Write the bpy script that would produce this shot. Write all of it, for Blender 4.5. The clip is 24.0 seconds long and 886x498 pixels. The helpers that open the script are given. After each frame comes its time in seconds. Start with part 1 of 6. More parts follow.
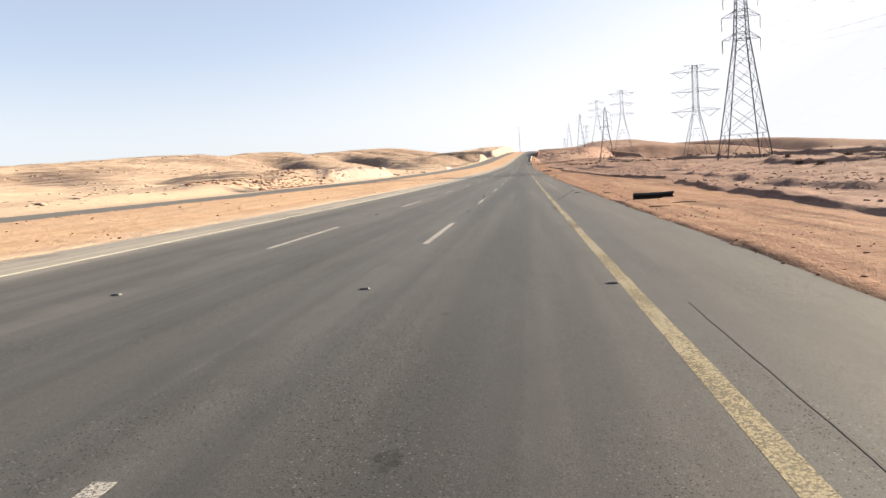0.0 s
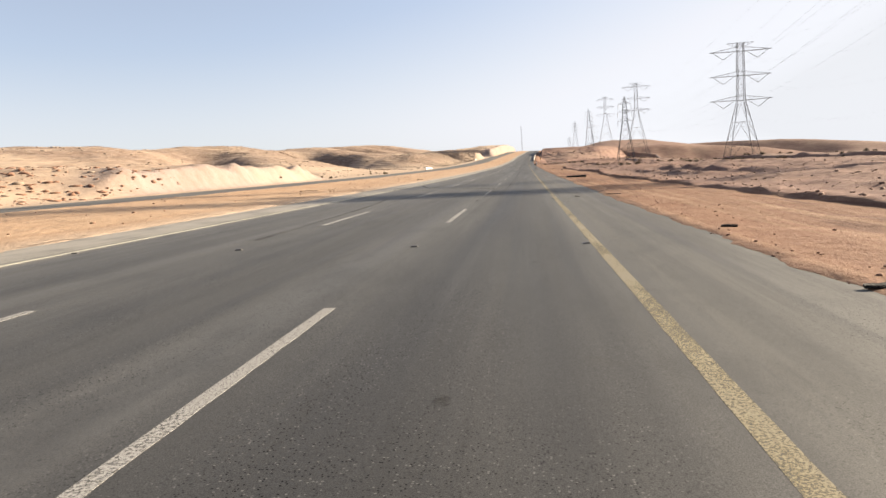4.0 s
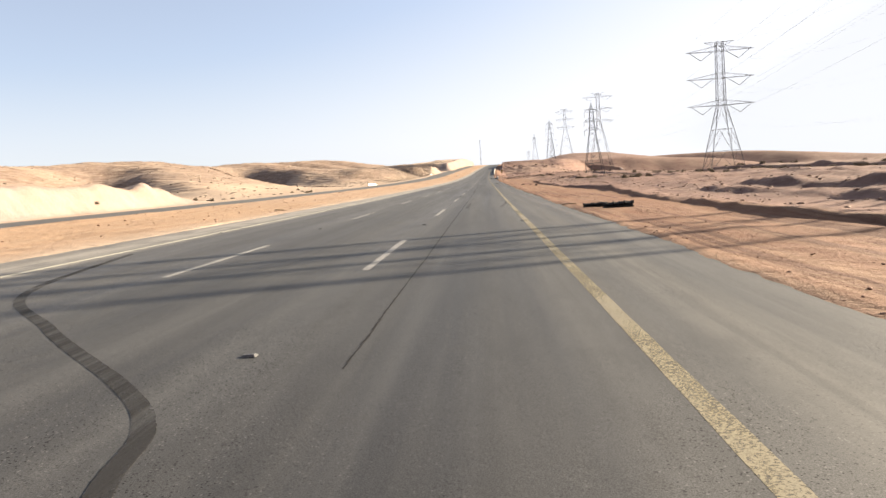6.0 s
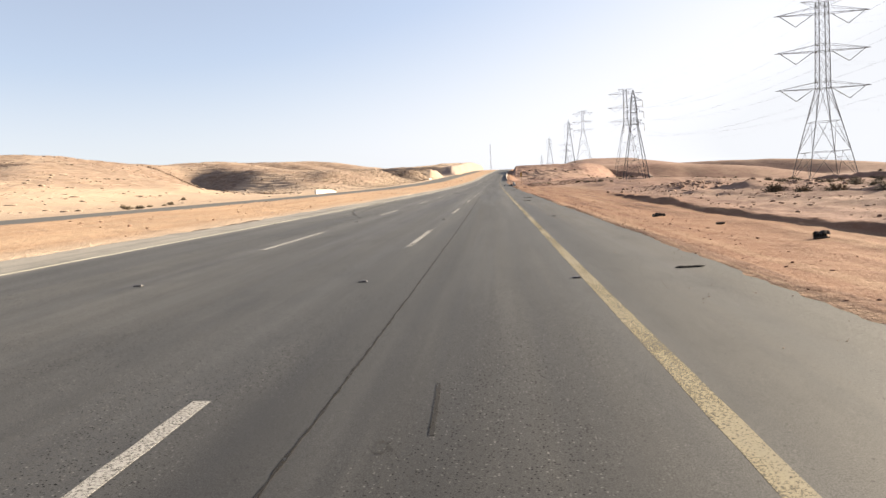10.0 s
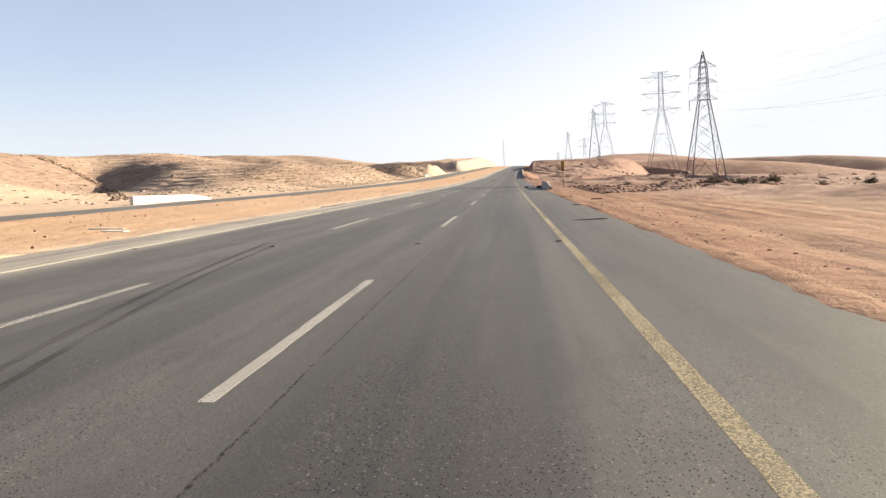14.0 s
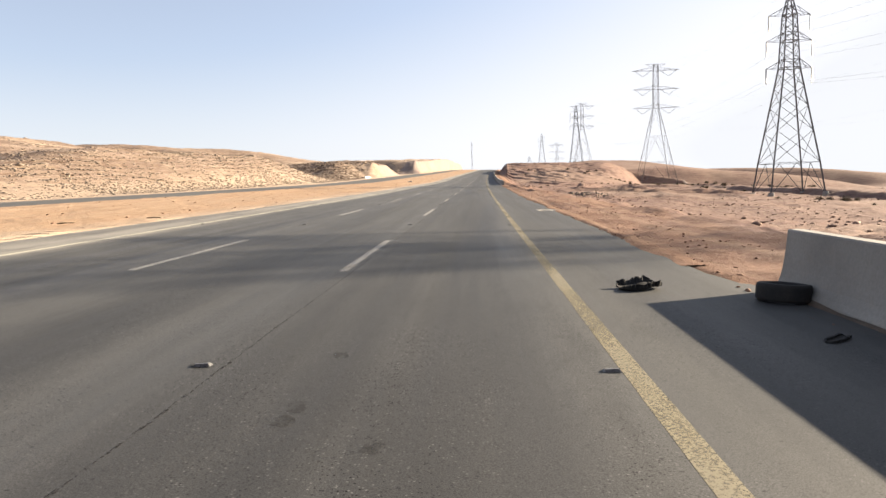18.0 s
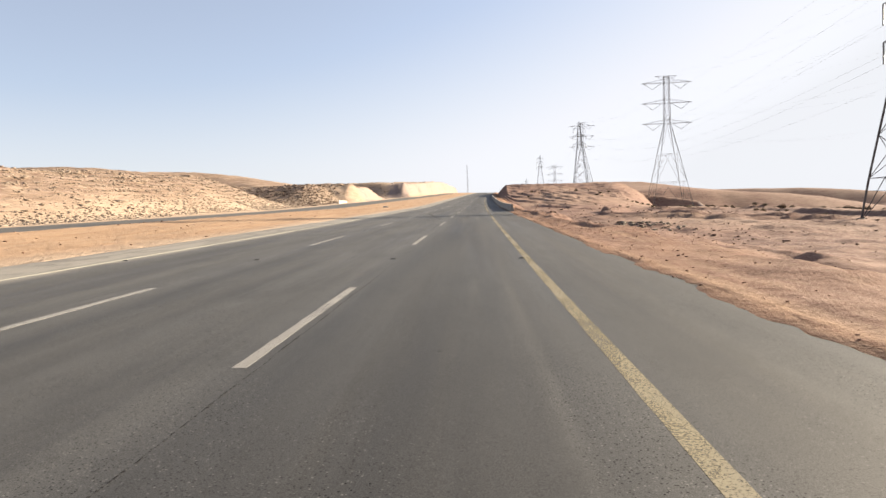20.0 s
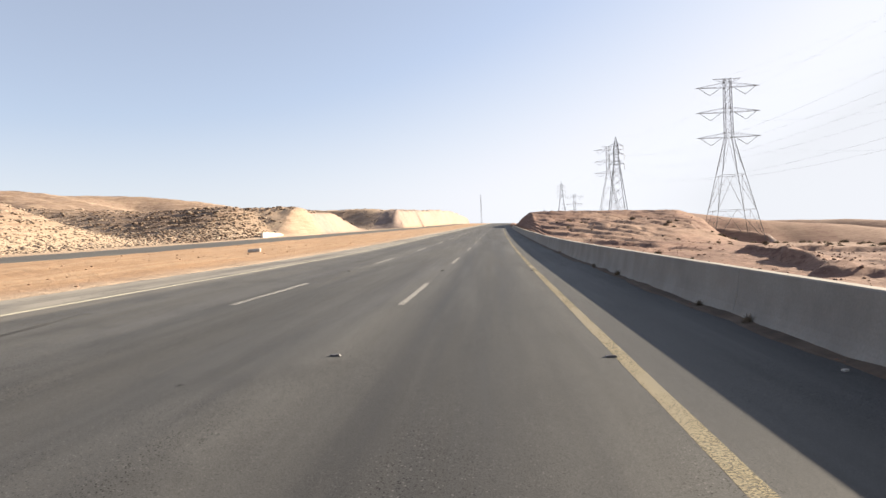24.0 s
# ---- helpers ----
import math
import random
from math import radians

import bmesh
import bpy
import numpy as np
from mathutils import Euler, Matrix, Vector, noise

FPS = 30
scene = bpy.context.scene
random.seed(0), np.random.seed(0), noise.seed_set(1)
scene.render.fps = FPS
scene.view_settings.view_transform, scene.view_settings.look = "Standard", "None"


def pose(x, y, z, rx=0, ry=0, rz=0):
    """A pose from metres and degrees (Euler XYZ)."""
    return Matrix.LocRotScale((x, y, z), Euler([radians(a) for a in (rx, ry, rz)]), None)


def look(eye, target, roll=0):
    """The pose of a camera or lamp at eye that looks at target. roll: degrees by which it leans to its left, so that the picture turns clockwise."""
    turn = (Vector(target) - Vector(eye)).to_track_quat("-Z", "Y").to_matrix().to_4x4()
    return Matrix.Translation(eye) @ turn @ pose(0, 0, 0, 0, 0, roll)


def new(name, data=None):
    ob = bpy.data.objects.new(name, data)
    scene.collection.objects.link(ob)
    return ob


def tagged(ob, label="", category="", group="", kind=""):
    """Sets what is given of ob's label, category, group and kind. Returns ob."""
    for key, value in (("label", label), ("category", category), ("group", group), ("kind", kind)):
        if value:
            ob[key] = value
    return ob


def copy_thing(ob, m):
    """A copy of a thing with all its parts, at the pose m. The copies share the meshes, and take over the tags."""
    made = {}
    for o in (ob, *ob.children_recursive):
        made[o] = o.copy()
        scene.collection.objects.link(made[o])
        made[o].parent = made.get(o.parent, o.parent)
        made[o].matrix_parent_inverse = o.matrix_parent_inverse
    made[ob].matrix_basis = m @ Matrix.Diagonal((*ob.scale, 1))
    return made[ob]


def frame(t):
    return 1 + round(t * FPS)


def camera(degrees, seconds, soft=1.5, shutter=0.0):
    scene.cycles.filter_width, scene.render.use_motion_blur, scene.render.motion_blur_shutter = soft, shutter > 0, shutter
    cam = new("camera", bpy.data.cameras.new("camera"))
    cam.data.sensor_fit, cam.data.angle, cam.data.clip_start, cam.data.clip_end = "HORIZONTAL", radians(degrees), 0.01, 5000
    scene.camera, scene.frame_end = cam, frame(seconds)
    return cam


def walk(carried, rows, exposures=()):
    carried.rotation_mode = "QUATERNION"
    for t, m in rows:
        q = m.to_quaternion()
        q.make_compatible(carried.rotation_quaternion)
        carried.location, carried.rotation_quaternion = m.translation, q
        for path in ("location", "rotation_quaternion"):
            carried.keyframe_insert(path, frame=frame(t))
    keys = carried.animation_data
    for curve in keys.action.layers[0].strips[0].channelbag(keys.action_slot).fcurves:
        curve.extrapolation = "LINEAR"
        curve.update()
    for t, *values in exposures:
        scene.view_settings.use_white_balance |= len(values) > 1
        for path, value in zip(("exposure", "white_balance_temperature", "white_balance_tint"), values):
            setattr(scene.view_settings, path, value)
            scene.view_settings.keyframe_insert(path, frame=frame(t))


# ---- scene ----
cam = camera(65.0, 24.0)
# seconds, place in metres, turn in degrees
ROWS = [
    (0.0, -1.37, 2.72, 1.58, 84.05, 4.06, 6.64),
    (0.5, -1.38, 13.46, 1.59, 84.15, 3.98, 6.88),
    (1.0, -1.39, 24.21, 1.60, 84.52, 3.69, 7.13),
    (1.5, -1.40, 34.93, 1.64, 85.73, 2.98, 3.66),
    (3.5, -1.38, 77.67, 1.87, 84.32, 2.15, 4.84),
    (4.0, -1.38, 88.48, 1.94, 84.06, 3.44, 6.80),
    (4.5, -1.40, 99.48, 2.05, 86.03, 3.12, 6.71),
    (5.0, -1.43, 110.45, 2.15, 86.07, 3.68, 3.64),
    (5.5, -1.44, 121.24, 2.24, 85.18, 3.75, 3.47),
    (6.0, -1.44, 131.94, 2.32, 85.08, 4.11, 3.51),
    (6.5, -1.45, 142.65, 2.45, 82.62, 4.46, 4.03),
    (7.0, -1.42, 153.23, 2.59, 82.78, 4.82, 4.96),
    (7.5, -1.41, 163.90, 2.70, 83.75, 4.27, 5.27),
    (8.0, -1.42, 174.60, 2.85, 84.59, 3.97, 5.11),
    (8.5, -1.45, 185.29, 2.94, 86.79, 3.51, 4.12),
    (9.0, -1.47, 195.88, 3.10, 85.57, 4.49, 5.42),
    (9.5, -1.48, 206.55, 3.24, 85.62, 3.30, 3.86),
    (10.0, -1.47, 217.24, 3.36, 85.57, 3.27, 4.32),
    (10.5, -1.44, 227.80, 3.54, 85.03, 3.89, 5.04),
    (11.0, -1.42, 238.27, 3.72, 86.43, 3.74, 4.33),
    (11.5, -1.41, 248.80, 3.86, 86.70, 3.83, 4.46),
    (13.5, -1.43, 290.82, 4.53, 86.06, 3.23, 4.40),
    (14.0, -1.42, 301.32, 4.71, 85.42, 3.07, 5.39),
    (14.5, -1.40, 311.78, 4.88, 83.67, 2.76, 5.21),
    (15.0, -1.37, 322.23, 5.06, 84.81, 1.75, 4.69),
    (15.5, -1.35, 332.66, 5.26, 85.73, 2.43, 4.87),
    (16.0, -1.34, 343.05, 5.46, 84.35, 2.83, 5.72),
    (16.5, -1.33, 353.43, 5.64, 83.25, 2.34, 4.84),
    (17.0, -1.33, 363.80, 5.85, 82.50, 0.05, 2.61),
    (17.2, -1.34, 367.85, 5.93, 85.05, 0.90, 2.60),
    (17.5, -1.36, 374.12, 6.05, 85.26, 1.74, 2.51),
    (18.0, -1.33, 384.42, 6.27, 85.60, 1.55, 2.75),
    (18.5, -1.31, 394.76, 6.48, 85.90, 1.55, 3.18),
    (19.0, -1.30, 405.08, 6.73, 85.90, 2.05, 3.32),
    (19.5, -1.30, 415.42, 6.94, 87.76, 2.01, 2.39),
    (21.5, -1.26, 456.52, 7.96, 86.43, 2.62, 2.82),
    (22.0, -1.24, 466.74, 8.24, 86.80, 2.12, 3.02),
    (22.5, -1.19, 476.90, 8.52, 86.53, 0.78, 3.73),
    (23.0, -1.13, 487.03, 8.81, 87.47, 1.61, 2.51),
    (23.5, -1.03, 497.19, 9.09, 89.28, 1.91, 2.78),
    (24.0, -0.91, 507.38, 9.41, 90.18, 1.95, 3.60),
]
EXPOSURES = [(0.0, 2.07, 7280, 10), (4.0, 1.90, 7280, 10), (5.0, 1.94, 7280, 10), (7.0, 2.12, 7230, 10), (9.0, 1.95, 7280, 10), (10.0, 2.02, 7300, 10), (11.0, 1.98, 7330, 10), (15.0, 2.06, 7280, 10), (18.0, 2.03, 7280, 10), (19.5, 1.94, 7280, 10), (22.0, 1.93, 7300, 10), (24.0, 1.94, 7200, 10)]
walk(cam, [(t, pose(x, y, z, rx, ry, rz)) for t, x, y, z, rx, ry, rz in ROWS], EXPOSURES)

# ---- sky and sun ----
SUN_AZ, SUN_EL = 62.5, 18.0          # degrees clockwise from the road's direction, and above the horizon
SUN_WAY = Vector((math.sin(radians(SUN_AZ)) * math.cos(radians(SUN_EL)),
                  math.cos(radians(SUN_AZ)) * math.cos(radians(SUN_EL)), math.sin(radians(SUN_EL))))
world = bpy.data.worlds.new("desert_sky")
scene.world = world
world.use_nodes = True
wn = world.node_tree
sky = wn.nodes.new("ShaderNodeTexSky")
sky.sky_type, sky.sun_disc = "NISHITA", False
sky.sun_elevation, sky.sun_rotation = radians(SUN_EL), radians(SUN_AZ)
sky.altitude, sky.air_density, sky.dust_density, sky.ozone_density = 600, 1.0, 1.7, 2.5
wn.nodes["Background"].inputs["Strength"].default_value = 0.0595
# a dusty sky: the colour pales and the glare round the sun flattens where it is bright
def sky_mix(fac, a, b, mode="MIX"):
    n = wn.nodes.new("ShaderNodeMix")
    n.data_type, n.blend_type = "RGBA", mode
    for k, v in ((0, fac), (6, a), (7, b)):
        if isinstance(v, (int, float, tuple)):
            n.inputs[k].default_value = v
        else:
            wn.links.new(v, n.inputs[k])
    return n.outputs[2]


def sky_span(value, lo, hi, most, least=0.0):
    n = wn.nodes.new("ShaderNodeMapRange")
    n.inputs["From Min"].default_value, n.inputs["From Max"].default_value = lo, hi
    n.inputs["To Min"].default_value, n.inputs["To Max"].default_value = least, most
    wn.links.new(value, n.inputs["Value"])
    return n.outputs["Result"]


bright = wn.nodes.new("ShaderNodeRGBToBW")
wn.links.new(sky.outputs[0], bright.inputs[0])
clear = sky_mix(1.0, sky_mix(0.38, sky.outputs[0], bright.outputs[0]), (0.945, 1.01, 1.17, 1), "MULTIPLY")
dusty = sky_mix(1.0, bright.outputs[0], (0.965, 1.02, 1.21, 1), "MULTIPLY")
pale = sky_mix(sky_span(bright.outputs[0], 2.5, 4.4, 0.85), clear, dusty)
wn.links.new(sky_mix(sky_span(bright.outputs[0], 2.6, 6.5, 0.97, 0.22), pale, (3.55, 3.88, 4.5, 1)), wn.nodes["Background"].inputs["Color"])
sun_data = bpy.data.lights.new("sun", "SUN")
sun_data.energy, sun_data.angle, sun_data.color = 5.0, radians(0.53), (1.0, 0.90, 0.76)
sun = new("sun", sun_data)
sun.matrix_world = look(SUN_WAY * 100, (0, 0, 0))


BEND, BEND_Y = 7.4e-5, 367.0         # the road curves gently to the right from here on


# ---- materials ----
def material(name, rough=0.9, spec=0.3):
    m = bpy.data.materials.new(name)
    m.use_nodes = True
    t = m.node_tree
    b = t.nodes["Principled BSDF"]
    b.inputs["Roughness"].default_value = rough
    b.inputs["Specular IOR Level"].default_value = spec
    return m, t, b


def node(t, kind, **values):
    n = t.nodes.new(kind)
    for k, v in values.items():
        n.inputs[k.replace("_", " ")].default_value = v
    return n


def coords(t, scale=(1, 1, 1), tilt=0.0):
    g = t.nodes.new("ShaderNodeNewGeometry")
    m = t.nodes.new("ShaderNodeMapping")
    m.inputs["Scale"].default_value = scale
    if tilt:
        g2 = t.nodes.new("ShaderNodeMapping")
        g2.inputs["Rotation"].default_value = (0, radians(tilt), 0)
        t.links.new(g.outputs["Position"], g2.inputs["Vector"])
        t.links.new(g2.outputs["Vector"], m.inputs["Vector"])
        return m.outputs["Vector"]
    t.links.new(g.outputs["Position"], m.inputs["Vector"])
    return m.outputs["Vector"]


def grain(t, vec, scale, detail=4.0, rough=0.6):
    n = node(t, "ShaderNodeTexNoise", Scale=scale, Detail=detail, Roughness=rough)
    t.links.new(vec, n.inputs["Vector"])
    return n.outputs["Fac"]


def span(t, fac, a, b, lo=0.0, hi=1.0):
    n = t.nodes.new("ShaderNodeMapRange")
    n.inputs["From Min"].default_value, n.inputs["From Max"].default_value = a, b
    n.inputs["To Min"].default_value, n.inputs["To Max"].default_value = lo, hi
    t.links.new(fac, n.inputs["Value"])
    return n.outputs["Result"]


def blend(t, fac, a, b, mode="MIX"):
    n = t.nodes.new("ShaderNodeMix")
    n.data_type, n.blend_type = "RGBA", mode
    for k, v in ((0, fac), (6, a), (7, b)):
        if isinstance(v, (int, float)):
            n.inputs[k].default_value = v
        elif isinstance(v, tuple):
            n.inputs[k].default_value = (*v, 1)
        else:
            t.links.new(v, n.inputs[k])
    return n.outputs[2]


def calc(t, op, a, b=0.0):
    n = t.nodes.new("ShaderNodeMath")
    n.operation = op
    for k, v in ((0, a), (1, b)):
        if isinstance(v, (int, float)):
            n.inputs[k].default_value = v
        else:
            t.links.new(v, n.inputs[k])
    return n.outputs[0]


def bump(t, b, height, strength=0.5, distance=0.02):
    n = node(t, "ShaderNodeBump", Strength=strength, Distance=distance)
    t.links.new(height, n.inputs["Height"])
    t.links.new(n.outputs["Normal"], b.inputs["Normal"])


def worn(name, base, other, rough=0.85, fine_scale=40.0, broad_scale=1.2, spec=0.3, metal=0.0, relief=0.01, own=False, island=False):
    """A surface of two colours, mixed by broad stains and fine grain, with fine relief."""
    m, t, b = material(name, rough, spec)
    b.inputs["Metallic"].default_value = metal
    v = coords(t)
    broad, small = grain(t, v, broad_scale, 5), grain(t, v, fine_scale, 3)
    c = blend(t, span(t, broad, 0.35, 0.65), base, other)
    c = blend(t, span(t, small, 0.3, 0.7, 0.0, 0.45), c, tuple(x * 0.6 for x in base), "MIX")
    if own:
        o = t.nodes.new("ShaderNodeObjectInfo")
        c = blend(t, span(t, o.outputs["Random"], 0, 1, 0, 0.5), c, tuple(x * 0.7 for x in other))
    if island:
        o = t.nodes.new("ShaderNodeNewGeometry")
        c = blend(t, span(t, o.outputs["Random Per Island"], 0, 1, 0, 0.75), c, other)
    t.links.new(c, b.inputs["Base Color"])
    t.links.new(span(t, broad, 0.3, 0.7, rough - 0.08, min(1, rough + 0.08)), b.inputs["Roughness"])
    bump(t, b, small, 0.5, relief)
    return m


def asphalt_material(name="asphalt", tone=0.292):
    m, t, b = material(name, 0.8, 0.5)
    g = t.nodes.new("ShaderNodeNewGeometry")
    s = t.nodes.new("ShaderNodeSeparateXYZ")
    t.links.new(g.outputs["Position"], s.inputs[0])
    past = calc(t, "MAXIMUM", calc(t, "SUBTRACT", s.outputs["Y"], BEND_Y), 0.0)
    x = calc(t, "SUBTRACT", s.outputs["X"], calc(t, "MULTIPLY", calc(t, "MULTIPLY", past, past), BEND / 2))
    v, long = coords(t), coords(t, (1.0, 0.012, 1.0))
    lane = grain(t, long, 0.95, 5, 0.65)
    patch = grain(t, coords(t, (1.0, 0.12, 1.0)), 0.30, 6, 0.65)
    fine = grain(t, v, 120, 3, 0.7)
    stone, chip = node(t, "ShaderNodeTexVoronoi", Scale=75.0), node(t, "ShaderNodeTexVoronoi", Scale=44.0)
    t.links.new(v, stone.inputs["Vector"])
    t.links.new(v, chip.inputs["Vector"])
    dark, grey, pale = (tuple(tone * q for q in k) for k in ((0.068, 0.067, 0.067), (0.181, 0.179, 0.175), (0.302, 0.297, 0.287)))
    c = blend(t, span(t, lane, 0.36, 0.60, 0.0, 1.0), dark, grey)
    # bare wheel tracks along each lane, and paler dusty edges
    w = t.nodes.new("ShaderNodeMath")
    w.operation = "SINE"
    t.links.new(calc(t, "MULTIPLY", calc(t, "ADD", x, 2.1 + 0.9125), 2 * math.pi / 3.65), w.inputs[0])
    c = blend(t, calc(t, "MULTIPLY", span(t, w.outputs[0], -0.2, 0.9, 0.0, 1.0), span(t, patch, 0.3, 0.65, 0.9, 0.45)), c, dark)
    c = blend(t, span(t, w.outputs[0], -0.3, -1.0, 0.0, 0.5), c, pale)
    c = blend(t, span(t, patch, 0.42, 0.72, 0.0, 0.45), c, pale)
    c = blend(t, span(t, stone.outputs["Distance"], 0.05, 0.4, 0.6, 0.0), c, tuple(tone * k for k in (0.27, 0.25, 0.23)))
    c = blend(t, span(t, fine, 0.42, 0.58, 0.6, 0.0), c, (0.011, 0.0108, 0.0106))
    # dust lies on the lanes towards the median and on both shoulders
    c = blend(t, span(t, calc(t, "ADD", x, calc(t, "MULTIPLY", lane, 3.0)), -1.6, -7.5, 0.0, 0.50), c, (0.088, 0.083, 0.074))
    right = span(t, calc(t, "ADD", x, calc(t, "MULTIPLY", lane, 0.8)), 0.35, 1.4, 0.0, 0.55)
    left = span(t, calc(t, "SUBTRACT", calc(t, "MULTIPLY", lane, 1.2), x), 11.0, 12.0, 0.0, 0.9)
    drift = grain(t, coords(t, (1.0, 0.022, 1.0)), 2.3, 4, 0.6)
    dusty = calc(t, "MULTIPLY", span(t, s.outputs["Y"], 20, 75, 0.25, 1.0), span(t, s.outputs["Y"], 165, 215, 1.0, 0.25))
    # less dust farther on; the darker colour also deepens the shade beside the barriers
    right = calc(t, "MULTIPLY", right, span(t, s.outputs["Y"], 230, 420, 1.0, 0.5))
    c = blend(t, right, c, (0.074, 0.069, 0.061))
    c = blend(t, calc(t, "MULTIPLY", calc(t, "MULTIPLY", right, dusty), span(t, drift, 0.46, 0.60, 0.0, 0.9)), c, (0.160, 0.150, 0.133))
    c = blend(t, left, c, (0.259, 0.235, 0.197))
    # long dark and pale streaks that tyres have drawn
    streak = grain(t, coords(t, (1.0, 0.022, 1.0)), 1.15, 4, 0.6)
    c = blend(t, span(t, streak, 0.48, 0.66, 0.0, 0.5), c, dark)
    c = blend(t, span(t, streak, 0.47, 0.34, 0.0, 0.3), c, pale)
    # bare pale chips and pits where the binder has gone; the pits' shade is coloured in
    bare = grain(t, coords(t, (1.0, 0.25, 1.0)), 0.8, 4, 0.6)
    one = t.nodes.new("ShaderNodeSeparateColor")
    t.links.new(chip.outputs["Color"], one.inputs[0])
    near = span(t, chip.outputs["Distance"], 0.22, 0.38, 1.0, 0.0)
    share = calc(t, "MULTIPLY", near, span(t, bare, 0.40, 0.60, 0.2, 1.0))
    c = blend(t, calc(t, "MULTIPLY", share, span(t, one.outputs["Red"], 0.78, 0.82, 0.0, 0.6)), c, (0.21, 0.205, 0.197))
    pit = calc(t, "MULTIPLY", share, span(t, one.outputs["Green"], 0.60, 0.66, 0.0, 1.0))
    c = blend(t, pit, c, (0.003, 0.003, 0.003))
    hollow = calc(t, "MAXIMUM", pit, span(t, fine, 0.40, 0.56, 0.45, 0.0))
    t.links.new(span(t, hollow, 0.0, 1.0, 0.45, 0.02), b.inputs["Specular IOR Level"])
    # small potted holes, a hand's breadth or two apart, their inner shade painted as black
    hole = node(t, "ShaderNodeTexVoronoi", Scale=9.0)
    t.links.new(v, hole.inputs["Vector"])
    two = t.nodes.new("ShaderNodeSeparateColor")
    t.links.new(hole.outputs["Color"], two.inputs[0])
    c = blend(t, calc(t, "MULTIPLY", span(t, hole.outputs["Distance"], 0.07, 0.13, 1.0, 0.0), span(t, two.outputs["Red"], 0.45, 0.55, 0.0, 0.85)), c, (0.006, 0.006, 0.006))
    blot = grain(t, coords(t, (1.0, 0.4, 1.0)), 1.1, 5, 0.65)
    c = blend(t, span(t, blot, 0.5, 0.68, 0.0, 0.42), c, dark)
    spots = grain(t, v, 1.7, 2, 0.4)
    c = blend(t, span(t, spots, 0.70, 0.78, 0.0, 0.45), c, (0.035, 0.033, 0.03))
    c = blend(t, span(t, x, -5.5, -2.0), c, blend(t, 1.0, c, (0.85, 0.85, 0.85), "MULTIPLY"))
    t.links.new(c, b.inputs["Base Color"])
    t.links.new(span(t, lane, 0.3, 0.7, 0.62, 0.8), b.inputs["Roughness"])
    bump(t, b, calc(t, "ADD", fine, calc(t, "MULTIPLY", stone.outputs["Distance"], 0.35)), 0.35, 0.003)
    return m


